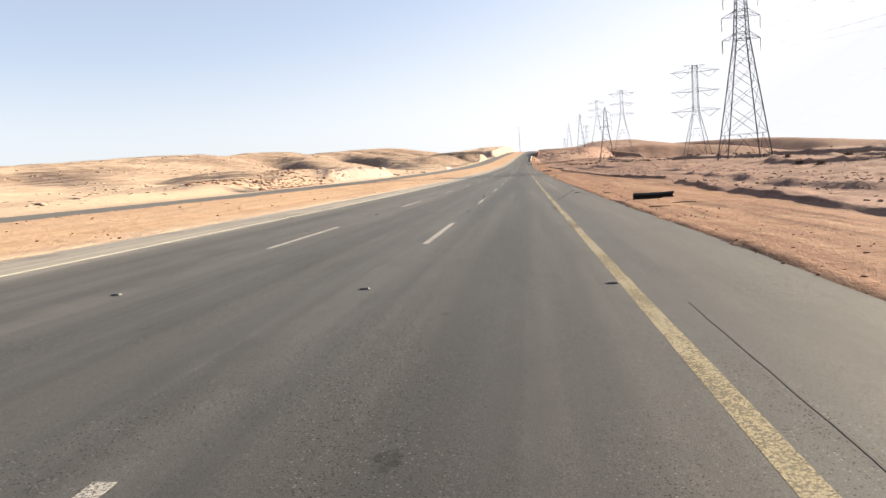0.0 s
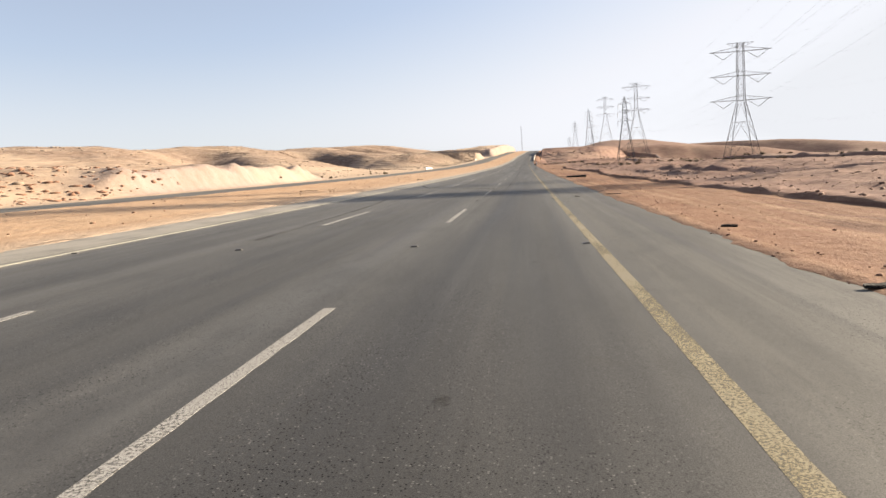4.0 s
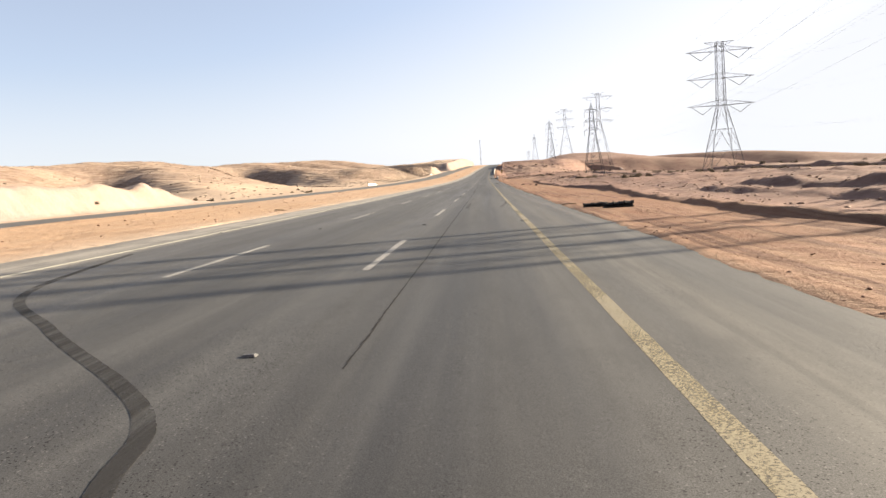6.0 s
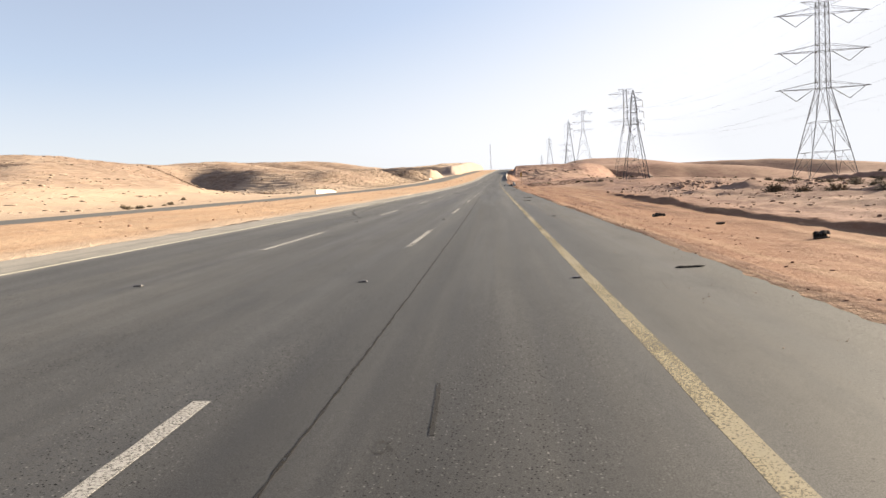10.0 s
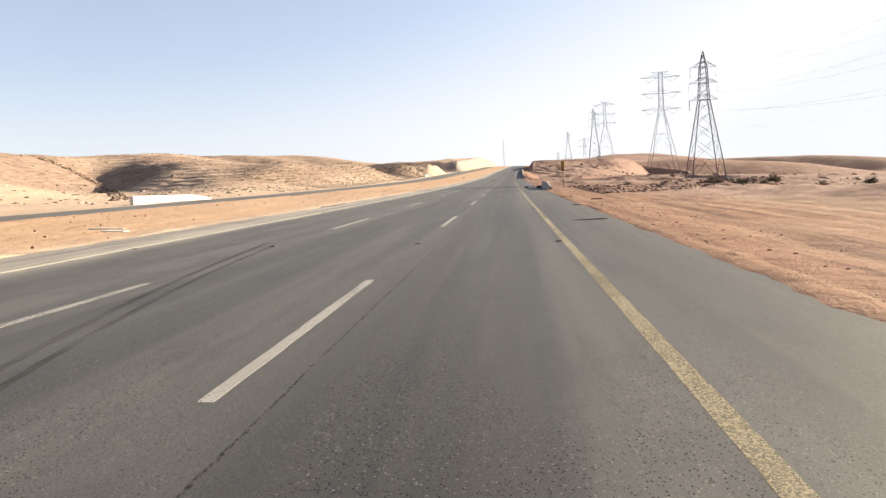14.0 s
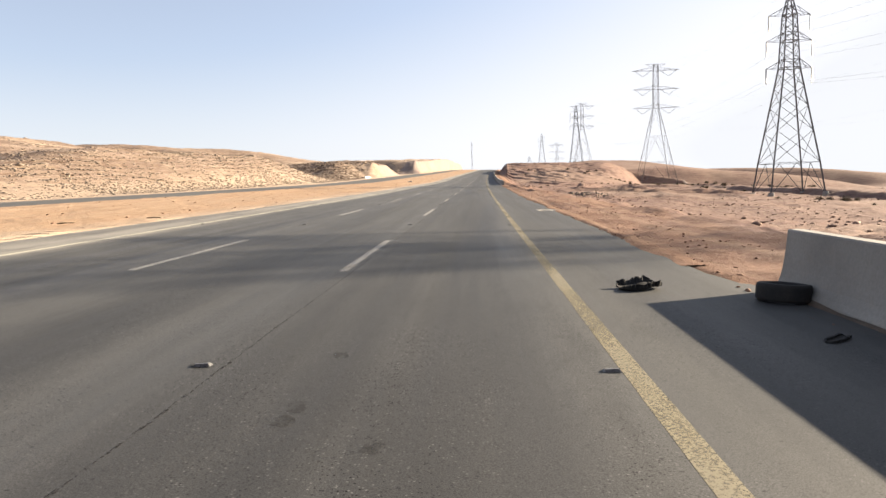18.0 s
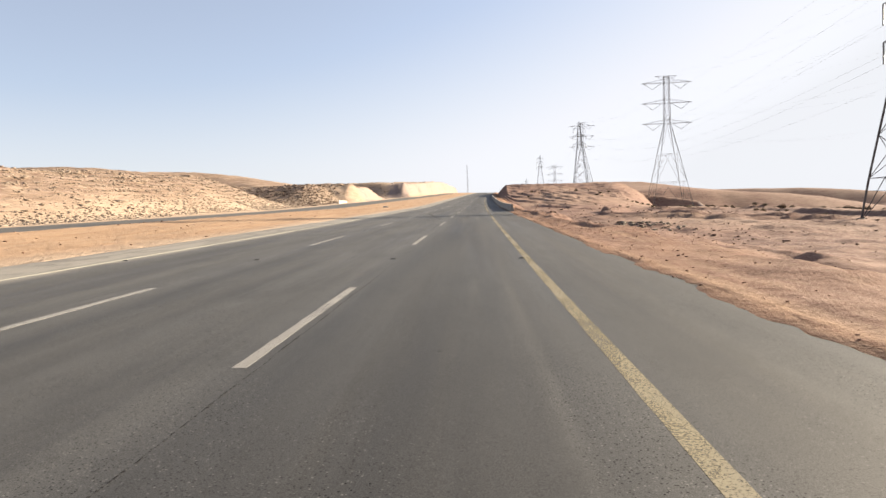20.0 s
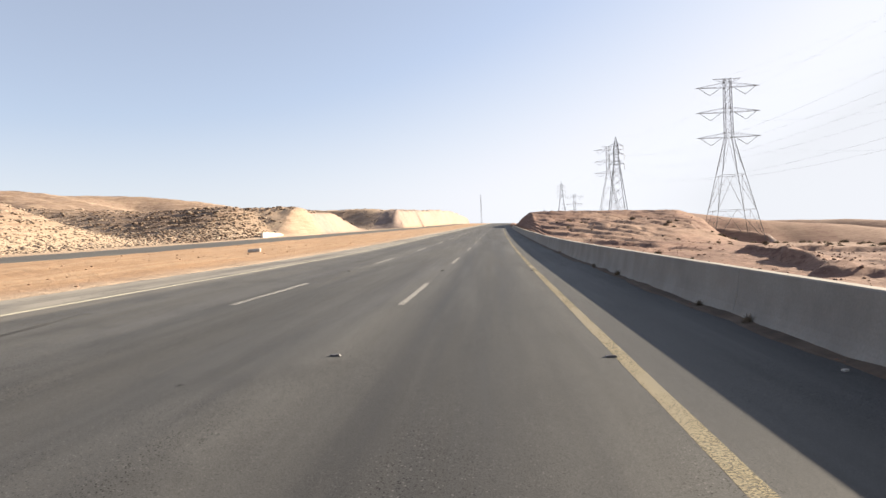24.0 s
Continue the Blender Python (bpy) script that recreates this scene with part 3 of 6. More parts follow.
def right_land(x, y):
    """Height over the road's line of the open ground beside the near shoulder."""
    flat = CROSSFALL * 8.5
    slope = -1.6 * ease(x, 11, 60) - 2.6 * ease(x, 30, 240) - 4.0 * ease(x, 200, 420) + 0.9 * ease(x, 20, 46) * (1 - ease(y, 200, 340)) - 0.8 * ease(x, 54, 72) * (1 - ease(y, 250, 330)) - 0.9 * ease(x, 30, 70) * band(y, 230, 300, 420, 470)
    drop = -1.9 * ease(y, 360, 430) * ease(x, 5 - 0.6 * ease(y, 455, 475), 17 - 6 * ease(y, 455, 475)) * (1 - ease(y, 640, 760))
    n = fbm(x, y, 22, 4, 41)
    wander = 1.3 * fbm(y * 0 + 3.1, y, 35, 3, 43)
    berm_on = (1 - 0.96 * ease(y, 262, 290)) * (1 - ease(y, 372, 392))
    berm = 0
    # the bank that the grader left along the shoulder, steep towards the road
    e = x - berm_x(y)
    tall = 0.20 * (1 + 0.3 * fbm(x, y, 8, 3, 46) + 0.35 * fbm(x, y, 1.4, 3, 48)) + 0.14 * band(y, 186, 193, 200, 206)
    berm = berm + tall * berm_on * (1 - band(y, 54, 57, 63, 66)) * ease(e, -0.05, 0.26) * (1 - 0.75 * ease(e, 0.5, 2.6))
    # lower scraped banks behind it
    for k, (bx, bh, lo) in enumerate(((13.2, 0.20, 0.0), (17.0, 0.30, -0.1), (24.0, 0.32, 0.0), (33.0, 0.5, 0.0), (44.0, 0.5, 0.1), (58.0, 0.5, 0.1))):
        e = x - (bx + (1 + 0.5 * k) * wander + 0.5 * fbm(x, y, 6, 2, 44 + 3 * k))
        gate = ease(fbm(x * 0.3, y, 40, 3, 45 + 3 * k), lo, lo + 0.35)
        tall = bh * (1 + 0.4 * fbm(x, y, 9, 3, 46 + 3 * k) + 0.4 * fbm(x, y, 2.2, 3, 48 + 3 * k))
        berm = berm + tall * gate * np.where(e < 0, np.exp(-(e / (0.36 + 0.07 * k)) ** 2), np.exp(-(e / (1.8 + 0.7 * k)) ** 2)) * (berm_on if k < 2 else 1 - 0.7 * ease(y, 300, 330))
    # spoil banks below the embankment, steep towards the road
    for ax, ay, bx, by, hh in ((33, 606, 22.5, 558, 0.85), (22.5, 558, 55, 541, 0.8), (42, 622, 80, 602, 0.8), (14, 640, 30, 612, 0.6), (17, 533, 52, 527, 0.75)):
        run = math.hypot(bx - ax, by - ay)
        ux, uy = (bx - ax) / run, (by - ay) / run
        along = (x - ax) * ux + (y - ay) * uy
        e = -(x - ax) * uy + (y - ay) * ux
        e = np.where(by < ay, e, -e) + 1.2 * fbm(x, y, 7, 3, 49)
        berm = berm + hh * (1 + 0.4 * fbm(x, y, 5, 3, 52)) * np.where(e < 0, np.exp(-(e / 0.7) ** 2), np.exp(-(e / 3.0) ** 2)) * band(along, -3, 3, run - 4, run + 3)
    # a windrow of scraped earth along the embankment's edge
    e = x - (8.1 - 3.8 * ease(y, 452, 468) + 0.25 * fbm(y * 0 + 7.7, y, 16, 3, 58))
    berm = berm + 0.17 * (1 + 0.5 * fbm(x, y * 0.35, 1.5, 3, 60)) * np.where(e < 0, np.exp(-(e / 0.34) ** 2), np.exp(-(e / 0.3) ** 2)) * band(y, 425, 450, 575, 600)
    verge = band(x, 2.9, 3.5, 9, 12) * band(y, 352, 366, 500, 540)
    berm = berm + verge * (0.05 * fbm(x, y, 0.9, 3, 87) + 0.09 * np.abs(fbm(x, y, 2.6, 3, 88)))
    # rubble and small mounds where the graded shoulder ends
    spoil = band(x, 5.4, 6.6, 24, 40) * np.maximum(band(y + 2 * n, 353, 359, 418, 450), 0.35 * band(y, 452, 470, 530, 560))
    berm = berm + spoil * (0.20 * np.abs(fbm(x, y, 3.2, 3, 92)) + 0.16 * np.abs(fbm(x, y, 1.3, 2, 93)))
    # broken edge of the embankment
    berm = berm - 0.35 * np.maximum(0, fbm(x, y * 0.35, 2.2, 3, 50)) * band(x, 6.2, 7.2, 12, 15) * ease(y, 395, 430) * (1 - ease(y, 600, 650))
    rough = ease(x, 10.5, 13) * (0.09 * fbm(x, y, 1.7, 3, 55) + 0.08 * np.abs(fbm(x, y, 3.0, 3, 56))) + ease(x, 11, 17) * (0.20 * n + 0.24 * np.abs(fbm(x, y, 7, 3, 51)) + 0.4 * np.maximum(0, fbm(x, y, 30, 3, 53)) ** 2)
    # the long straight bank between the power lines
    sx_ = x - (76 - 12 * ease(y, 330, 430)) + 2.0 * fbm(x, y, 40, 3, 57)
    scarp = (2.0 - 1.0 * ease(y, 350, 430)) * ease(sx_, 0, 2.6) * (1 - 0.35 * ease(sx_, 6, 60)) * (1 - ease(y, 560, 640)) * (1 + 0.12 * fbm(x, y, 9, 3, 59))
    far_ridge = 2.2 * ease(x + 40 * fbm(x, y, 200, 3, 61), 330, 460)
    # the hill that the road is cut through
    top = 5.6 - 6.2 * ease(x, 50, 260) + 3.0 * band(x, 130, 175, 250, 330) + (14 + 9 * ease(x, 60, 130)) * ease(y, 940, 1260) * ease(x, 15, 60) * (1 - ease(x, 140, 330))
    w = 9 * fbm(x, y, 55, 2, 63)
    front = ease(y + w - 0.12 * x, 610, 790) * 0.75 + 0.25 * ease(y + 0.4 * w, 712, 738)
    # the spur ends in a flank; behind it a second front stands back
    back = ease(x + 0.3 * w - 0.262 * (np.clip(y, 600, 840) - 507), -6, 16)
    front = front * (1 - back) + back * ease(y + 0.5 * w - 150 * ease(x, 88, 108) - 0.3 * np.maximum(0, x - 150), 832, 880)
    ridge = (0.7 * np.abs(fbm(x * 0.5 + y * 0.35, y * 0.5 - x * 0.4, 16, 3, 67)) + 0.9 * np.abs(fbm(x + 0.4 * y, y * 0.25, 9, 3, 68))) * band(front, 0.02, 0.2, 0.4, 0.62)
    hill = (top + 2.6 + 1.6 * back * ease(x, 52, 76)) * front * ease(x + 0.06 * w, 5.2, 9.5) + ridge * ease(x, 6, 12)
    lay = hill + 0.30 * fbm(x, y, 34, 3, 66) + 0.11 * x
    k = np.floor(lay / 0.95)
    hill = hill + 0.55 * ((k + ease(lay / 0.95 - k, 0.35, 0.58)) * 0.95 - lay) * band(hill, 0.2, 0.8, 7.2, 8.5) * (1 - back)
    hill = hill + (0.10 * fbm(x, y, 4.0, 3, 64) + 0.08 * np.abs(fbm(x, y, 1.8, 2, 65))) * ease(hill, 0.4, 2.0)
    # a flat spoil bank with a gravel ramp at its end
    bank = np.clip(np.minimum(np.minimum((y - 850) / 6, (141 - x) / 10.5), np.minimum((x - 90) / 6, (930 - y) / 12)), 0, 1)
    hill = np.maximum(hill, 7.4 * bank)
    sunk = -np.maximum(0, plain(y)) * ease(x, 55, 210) * (1 - 0.85 * np.clip(front, 0, 1) * (1 - ease(x, 300, 420)))
    heaps = 0
    for hx, hy, hr, hh in ((33, 420, 5.5, 1.6), (40, 432, 6, 2.0), (29, 428, 4.5, 1.3), (47, 441, 6, 1.7), (24, 409, 4, 1.0), (20, 296, 5, 0.45), (17, 284, 4.5, 0.5), (22, 276, 6, 0.5), (16.5, 268, 4, 0.4), (27, 262, 7, 0.5), (14.3, 497.5, 4.5, 0.5), (8.5, 512, 2.6, 0.8), (7.6, 364, 1.5, 0.14), (9.6, 366.5, 1.8, 0.2), (12.6, 363.5, 2.2, 0.42), (16, 371, 3.0, 0.4), (7.2, 373, 1.3, 0.12), (11, 379, 2.2, 0.2)):
        rr = np.hypot(x - hx, y - hy) / hr
        heaps = heaps + 0.95 * hh * np.maximum(0, 1 - rr * rr) ** 1.6 * (1 + 0.3 * fbm(x, y, 2.5, 3, 69))
    shoulder = np.where(x < 8.5, CROSSFALL * x, flat)
    total = shoulder + (slope + drop) * (1 - 0.5 * front) + berm + rough + scarp + far_ridge + hill + sunk + heaps
    # a shallow basin between the spur and the spoil bank
    basin = ease(x - 0.262 * (y - 507), 4, 22) * band(y, 640, 690, 838, 852) * (1 - front)
    return total - 0.92 * np.maximum(0, plain(y) + total - 8.2) * basin


def land(x, y):
    x, y = np.asarray(x, float), np.asarray(y, float)
    z = profile(y)
    ragged_r = 0.05 * fbm(y * 0, y, 1.6, 2, 71) + 0.07 * fbm(y * 0, y, 9, 2, 72) + 0.02
    ragged_l = 0.22 * fbm(y * 0, y, 3.0, 3, 73) + 0.2 * fbm(y * 0, y, 14, 2, 74)
    small = 0.022 * fbm(x, y, 1.1, 3, 75) + 0.035 * fbm(x, y, 5.0, 3, 76)
    grooves = 0.03 * fbm(x, y * 0.03, 0.9, 2, 77) * band(x, 3.2, 5, 11, 14)
    right = right_land(x, y) + small + grooves
    right = right - 0.10 * (1 - ease(x - ragged_r - edge_r(y) + EDGE_R, EDGE_R - 0.2, EDGE_R + 0.16)) + 0.03
    middle = CROSSFALL * x + small + 0.03 + 0.10 * fbm(x, y, 12, 3, 78) * band(x, -26, -23, -17, -15)
    middle = middle - 0.10 * ease(x - ragged_l, EDGE_L - 0.25, EDGE_L + 0.2)
    far_gap = ease(x, FAR_R - 0.1, FAR_R + 0.4)
    middle = middle * far_gap + (FAR_Z - 0.08) * (1 - far_gap)
    left = FAR_Z - 0.08 + 0.1 * ease(-x, -FAR_L - 0.3, -FAR_L + 0.3) + left_land(x, y) + small * ease(-x, 39, 43)
    lag = (plain(y) - z) * np.maximum(ease(x, 4.5, 10), ease(-x, 60, 120))
    out = np.where(x > -5, right, np.where(x > -33, middle, left)) + lag
    under = (x > EDGE_L + 0.5) & (x < EDGE_R - 0.5)
    out = np.where(under, CROSSFALL * x - 0.12, out)
    # distance: the plain rolls on to low ridges
    r = np.hypot(x, y - 300)
    out = out + ease(r, 1100, 2600) * (10 * fbm(x, y, 900, 4, 81) + 4)
    # a long flat-topped ridge behind the open plain
    ux, uy = 0.980, -0.200
    along = (x - 446) * ux + (y - 1422) * uy
    away = -(x - 446) * uy + (y - 1422) * ux + 14 * fbm(x, y, 160, 3, 83)
    crest = np.interp(along, [-260, -150, -62, -38, 0, 50, 157, 220, 330, 600], [35, 36.5, 35.5, 34, 33.2, 29, 17, 10, 5, 2]) + 0.6 * fbm(x, y, 120, 3, 85)
    back = -9 + (crest + 9) * ease(away, -120, 5) * ease(along, -300, -220)
    return np.maximum(z + out, np.where((x > 120) & (y > 700), back, -99))


def steps(spans):
    out = []
    for a, b, d in spans:
        out += list(np.arange(a, b - 1e-6, d))
    return np.array(out + [spans[-1][1]])


gx = steps([(-4500, -1500, 500), (-1500, -500, 100), (-500, -250, 25), (-250, -190, 5), (-190, -110, 1.7), (-110, -70, 1.3), (-70, -46, 0.9), (-46, -38, 0.5), (-38, -28, 2.5),
            (-28, -26, 0.35), (-26, -14.2, 1.0), (-14.2, -12.4, 0.12), (-12.4, 1.6, 2.8), (1.6, 3.2, 0.1), (3.2, 6.6, 0.2), (6.6, 10.8, 0.15), (10.8, 18, 0.3), (18, 34, 0.45), (34, 60, 0.8), (60, 82, 0.9), (82, 156, 1.9),
            (156, 260, 6), (260, 560, 12), (560, 900, 25), (900, 1500, 100), (1500, 4500, 500)])
gy = steps([(-1500, -300, 200), (-300, -40, 20), (-40, 0, 2.0), (0, 560, 0.8), (560, 930, 1.5), (930, 1100, 8), (1100, 1340, 30), (1340, 1500, 8), (1500, 1700, 40), (1700, 4900, 200)])
GX, GY = np.meshgrid(gx, gy)
GZ = land(GX, GY)
nx, ny = len(gx), len(gy)
me = bpy.data.meshes.new("ground")
me.vertices.add(nx * ny)
me.vertices.foreach_set("co", np.stack([GX, GY, GZ], -1).astype(np.float32).ravel())
ii = (np.arange(ny - 1)[:, None] * nx + np.arange(nx - 1)[None]).ravel()
quads = np.stack([ii, ii + 1, ii + nx + 1, ii + nx], -1).astype(np.int32)
me.loops.add(quads.size)
me.loops.foreach_set("vertex_index", quads.ravel())
me.polygons.add(len(quads))
me.polygons.foreach_set("loop_start", np.arange(0, quads.size, 4, dtype=np.int32))
me.update(calc_edges=True)
me.polygons.foreach_set("use_smooth", np.ones(len(quads), bool))
# soil kinds: orange fill beside the roads, rock on the steep slopes, red earth on the open side
sx, sy = np.gradient(GZ, gx, axis=1), np.gradient(GZ - profile(GY), gy, axis=0)
steep = np.hypot(sx, sy)
rn = fbm(GX, GY, 30, 4, 91)
orange = np.maximum(band(GX, -32, -26, -15, -13) * (0.45 + 0.22 * ease(GY, 400, 500)), 1.6 * band(GX, -3, 1, 9.5, 13)) * (0.8 + 0.2 * rn)
verge_soil = band(GX, 2.4, 3.2, 8, 12) * band(GY + 4 * rn, 350, 368, 520, 560) * (0.5 + 0.5 * ease(fbm(GX, GY * 0.4, 2.5, 3, 89), -0.3, 0.4))
orange = np.maximum(orange, 0.8 * band(GY, 268, 292, 330, 352) * band(GX, 2, 6, 30, 60))
hill_rock = ease(-GX, 46, 60) * np.maximum(band(GY + 20 * rn, 420, 500, 740, 765), 0.55 * ease(-GX, 90, 140)) * ease(rn, -0.9, 0.5)
cut_face = ease(-GX, 38, 39.5) * (1 - ease(-GX, 47, 52)) * np.maximum(band(GY + 6 * rn, 154, 166, 228, 242), ease(GY, 655, 665))
cut_face = np.maximum(cut_face, ease(GX, 130, 131.5) * (1 - ease(GX, 141, 142.5)) * band(GY, 849, 852, 905, 915))
left_rock = ease(-GX, 46, 60) * ease(GZ - profile(GY), 2.5, 6) * ease(steep + 0.12 * rn, 0.06, 0.2) * 0.7
rocky = np.clip(np.maximum(ease(steep, 0.22, 0.6) * 0.6, left_rock) + 0.75 * hill_rock, 0, 1) * (1 - cut_face) * ease(np.abs(GX - 5), 8, 14) * (1 - 0.75 * ease(GX, 8, 14))
red = np.maximum(0.55 * verge_soil, ease(GX - berm_x(GY) + 0.4 * rn, -0.15, 0.5 + 3.0 * band(GY, 262, 290, 336, 352)) * (1.0 + 0.25 * rn) * (1 - 0.5 * ease(GX, 700, 1100)))
soil = np.stack([np.clip(orange, 0, 1), rocky, np.clip(red, 0, 1), np.ones_like(GX)], -1).astype(np.float32)
col = me.color_attributes.new("soil", "FLOAT_COLOR", "POINT")
col.data.foreach_set("color", soil.ravel())
strip = me.attributes.new("median", "FLOAT", "POINT")
strip.data.foreach_set("value", (0.8 * band(GX, -29, -26.5, -15.2, -13.2) * (0.8 + 0.2 * rn)).astype(np.float32).ravel())
cutting = me.attributes.new("cut", "FLOAT", "POINT")
cutting.data.foreach_set("value", np.clip(1.35 * cut_face * (0.75 + 0.3 * rn) * ease(steep, 0.05, 0.3), 0, 1).astype(np.float32).ravel())
me.materials.append(GROUND)
ground = tagged(new("ground", me), "sandy orange desert ground with stones and low rocky hills", "ground", kind="structure")


def on_land(x, y):
    return float(land(np.array([x]), np.array([y]))[0])


# ---- the carriageways ----
def slab(name, x0, x1, z_of, mat, y0=-60, y1=1150, cols=9, thick=0.14):
    ys = np.concatenate([np.arange(y0, 700, 2.0), np.arange(700, y1 + 1, 10.0)])
    xs = np.linspace(x0, x1, cols)
    v, f = [], []
    for y in ys:
        wob = 0.05 * float(fbm(np.array([0.0]), np.array([y]), 4.0, 2, 97)[0])
        more = float(edge_r(y)) - EDGE_R if x1 == EDGE_R else 0.0
        row = [(x0 + wob, -thick)] + [(x + (wob if i in (0, cols - 1) else 0) + (more if i == cols - 1 else 0), 0) for i, x in enumerate(xs)] + [(x1 + wob + more, -thick)]
        v += [(x, float(y), float(profile(y)) + z_of(x) + dz) for x, dz in row]
    n = cols + 2
    for j in range(len(ys) - 1):
        for i in range(n - 1):
            k = j * n + i
            f.append((k, k + 1, k + n + 1, k + n))
    return mesh_object(name, v, f, mat)


road = tagged(slab("road", EDGE_L, EDGE_R, lambda x: CROSSFALL * x, ASPHALT), "sun-bleached grey asphalt highway with dark wheel tracks", "road", kind="structure")
tagged(slab("road_opposite", FAR_L, FAR_R, lambda x: FAR_Z, FAR_ASPHALT, cols=3), "dark asphalt carriageway beyond the sandy median", "road", kind="structure")


def sand_fringe(y0, y1):
    """Thin tongues of blown sand that lap over the asphalt's edge."""
    ys = np.arange(y0, y1, 0.16)
    edge = edge_r(ys) - 0.10 + 0.10 * fbm(ys * 0, ys, 2.4, 3, 171) + 0.07 * fbm(ys * 0, ys, 0.5, 2, 175) + 0.10 * fbm(ys * 0, ys, 17, 2, 178)
    out = edge_r(ys) + 0.45
    rim, far = profile(ys) + CROSSFALL * edge, land(out, ys)
    v, f = [], []
    for y, e, o, z0, z1 in zip(ys.tolist(), edge.tolist(), out.tolist(), rim.tolist(), far.tolist()):
        for q, h in ((0.0, -0.004), (0.06, 0.006), (0.35, 0.016), (0.7, 0.02), (1.0, -0.03)):
            v.append((e + (o - e) * q, y, z0 + (z1 - z0) * q + h))
    for j in range(len(ys) - 1):
        for i in range(4):
            k = 5 * j + i
            f.append((k, k + 1, k + 6, k + 5))
    ob = mesh_object("sand_fringe", v, f, GROUND, smooth=True)
    tint = ob.data.color_attributes.new("soil", "FLOAT_COLOR", "POINT")
    tint.data.foreach_set("color", np.tile(np.array([0.95, 0, 0, 1], np.float32), len(v)))
    return tagged(ob, "thin orange sand lapping over the asphalt's broken edge", "sand", kind="stuff")


sand_fringe(-5, 374)
sand_fringe(397, 507)


def ribbon(name, points, width, mat, parent, lift=0.004, ragged=0.0, seed=0, label="", surface=None):
    """A thin strip of paint, tar or rubber along points on the road, with worn edges."""
    rnd = random.Random(seed)
    surface = surface or on_road
    v, f = [], []
    for i, (x, y) in enumerate(points):
        a, b = points[max(0, i - 1)], points[min(len(points) - 1, i + 1)]
        dx, dy = b[0] - a[0], b[1] - a[1]
        n = math.hypot(dx, dy) or 1
        nx_, ny_ = dy / n, -dx / n
        w = width / 2 if not callable(width) else width(i / (len(points) - 1)) / 2
        for s in (-1, 1):
            k = w + rnd.uniform(-ragged, ragged)
            px, py = x + s * nx_ * k, y + s * ny_ * k
            v += [(px, py, surface(px, py, lift)), (px, py, surface(px, py, 0.0))]
    for i in range(len(points) - 1):
        k = 4 * i
        f += [(k, k + 2, k + 6, k + 4), (k + 1, k, k + 4, k + 5), (k + 2, k + 3, k + 7, k + 6)]
    e = 4 * (len(points) - 1)
    f += [(0, 1, 3, 2), (e, e + 2, e + 3, e + 1)]
    return mesh_object(name, v, f, mat, parent, label)


def line_points(x, y0, y1, step=1.0):
    n = max(1, int(round((y1 - y0) / step)))
    return [(x, y0 + (y1 - y0) * k / n) for k in range(n + 1)]


YELLOW_X, LANE, DASH, CYCLE = -0.118, 3.65, 6.0, 18.0
for k, (a, b) in enumerate(((-40, 110), (110.05, 338.2), (338.7, 489), (489, 511), (511, 700), (700, 1100))):
    ribbon("edge_line", line_points(YELLOW_X, a, b, 0.5 if b < 701 else 8), 0.182, BARE_PAINT if a == 489 else YELLOW_PAINT, road, 0.0012, 0.004, 10 + k, "worn yellow edge line")
for k, (a, b) in enumerate(((-40, 330), (330, 700), (700, 1100))):
    ribbon("median_line", line_points(-11.1, a, b, 1 if b < 701 else 8), 0.14, FADED_PAINT, road, 0.0025, 0.015, 20 + k, "faded yellow line beside the median")
for lane in (1, 2):
    for k in range(-1, 44):
        y = CYCLE * k
        ribbon("lane_dash", line_points(-LANE * lane, y, y + DASH, 0.3), 0.135, WHITE_PAINT, road, 0.0025, 0.006, 100 * lane + k)
# the long joint that has cracked open along the lane
crack = []
for k in range(0, 2530):
    y = 137.5 + 0.12 * k
    x = -2.71 - 0.42 * float(ease(y, 225, 305)) - 0.34 * float(ease(y, 320, 390)) + 0.012 * float(fbm(np.array([1.0]), np.array([y]), 1.6, 4, 103)[0])
    crack.append((x, y))
for k in range(0, 2529, 375):
    ribbon("crack", crack[k:k + 376], lambda s, k=k: 0.020 if k < 1100 else 0.014, CRACK if k < 1100 else OLD_CRACK, road, 0.003, 0.009, 300 + k, "black crack along the paving joint")


def arc(points, n=40):
    """A smooth line through a few places."""
    p = [Vector((*q, 0)) for q in points]
    p = [2 * p[0] - p[1]] + p + [2 * p[-1] - p[-2]]
    out = []
    for i in range(1, len(p) - 2):
        for k in range(n):
            s = k / n
            q = 0.5 * ((2 * p[i]) + (p[i + 1] - p[i - 1]) * s + (2 * p[i - 1] - 5 * p[i] + 4 * p[i + 1] - p[i + 2]) * s * s + (3 * p[i] - p[i - 1] - 3 * p[i + 1] + p[i + 2]) * s ** 3)
            out.append((q.x, q.y))
    return out + [points[-1]]


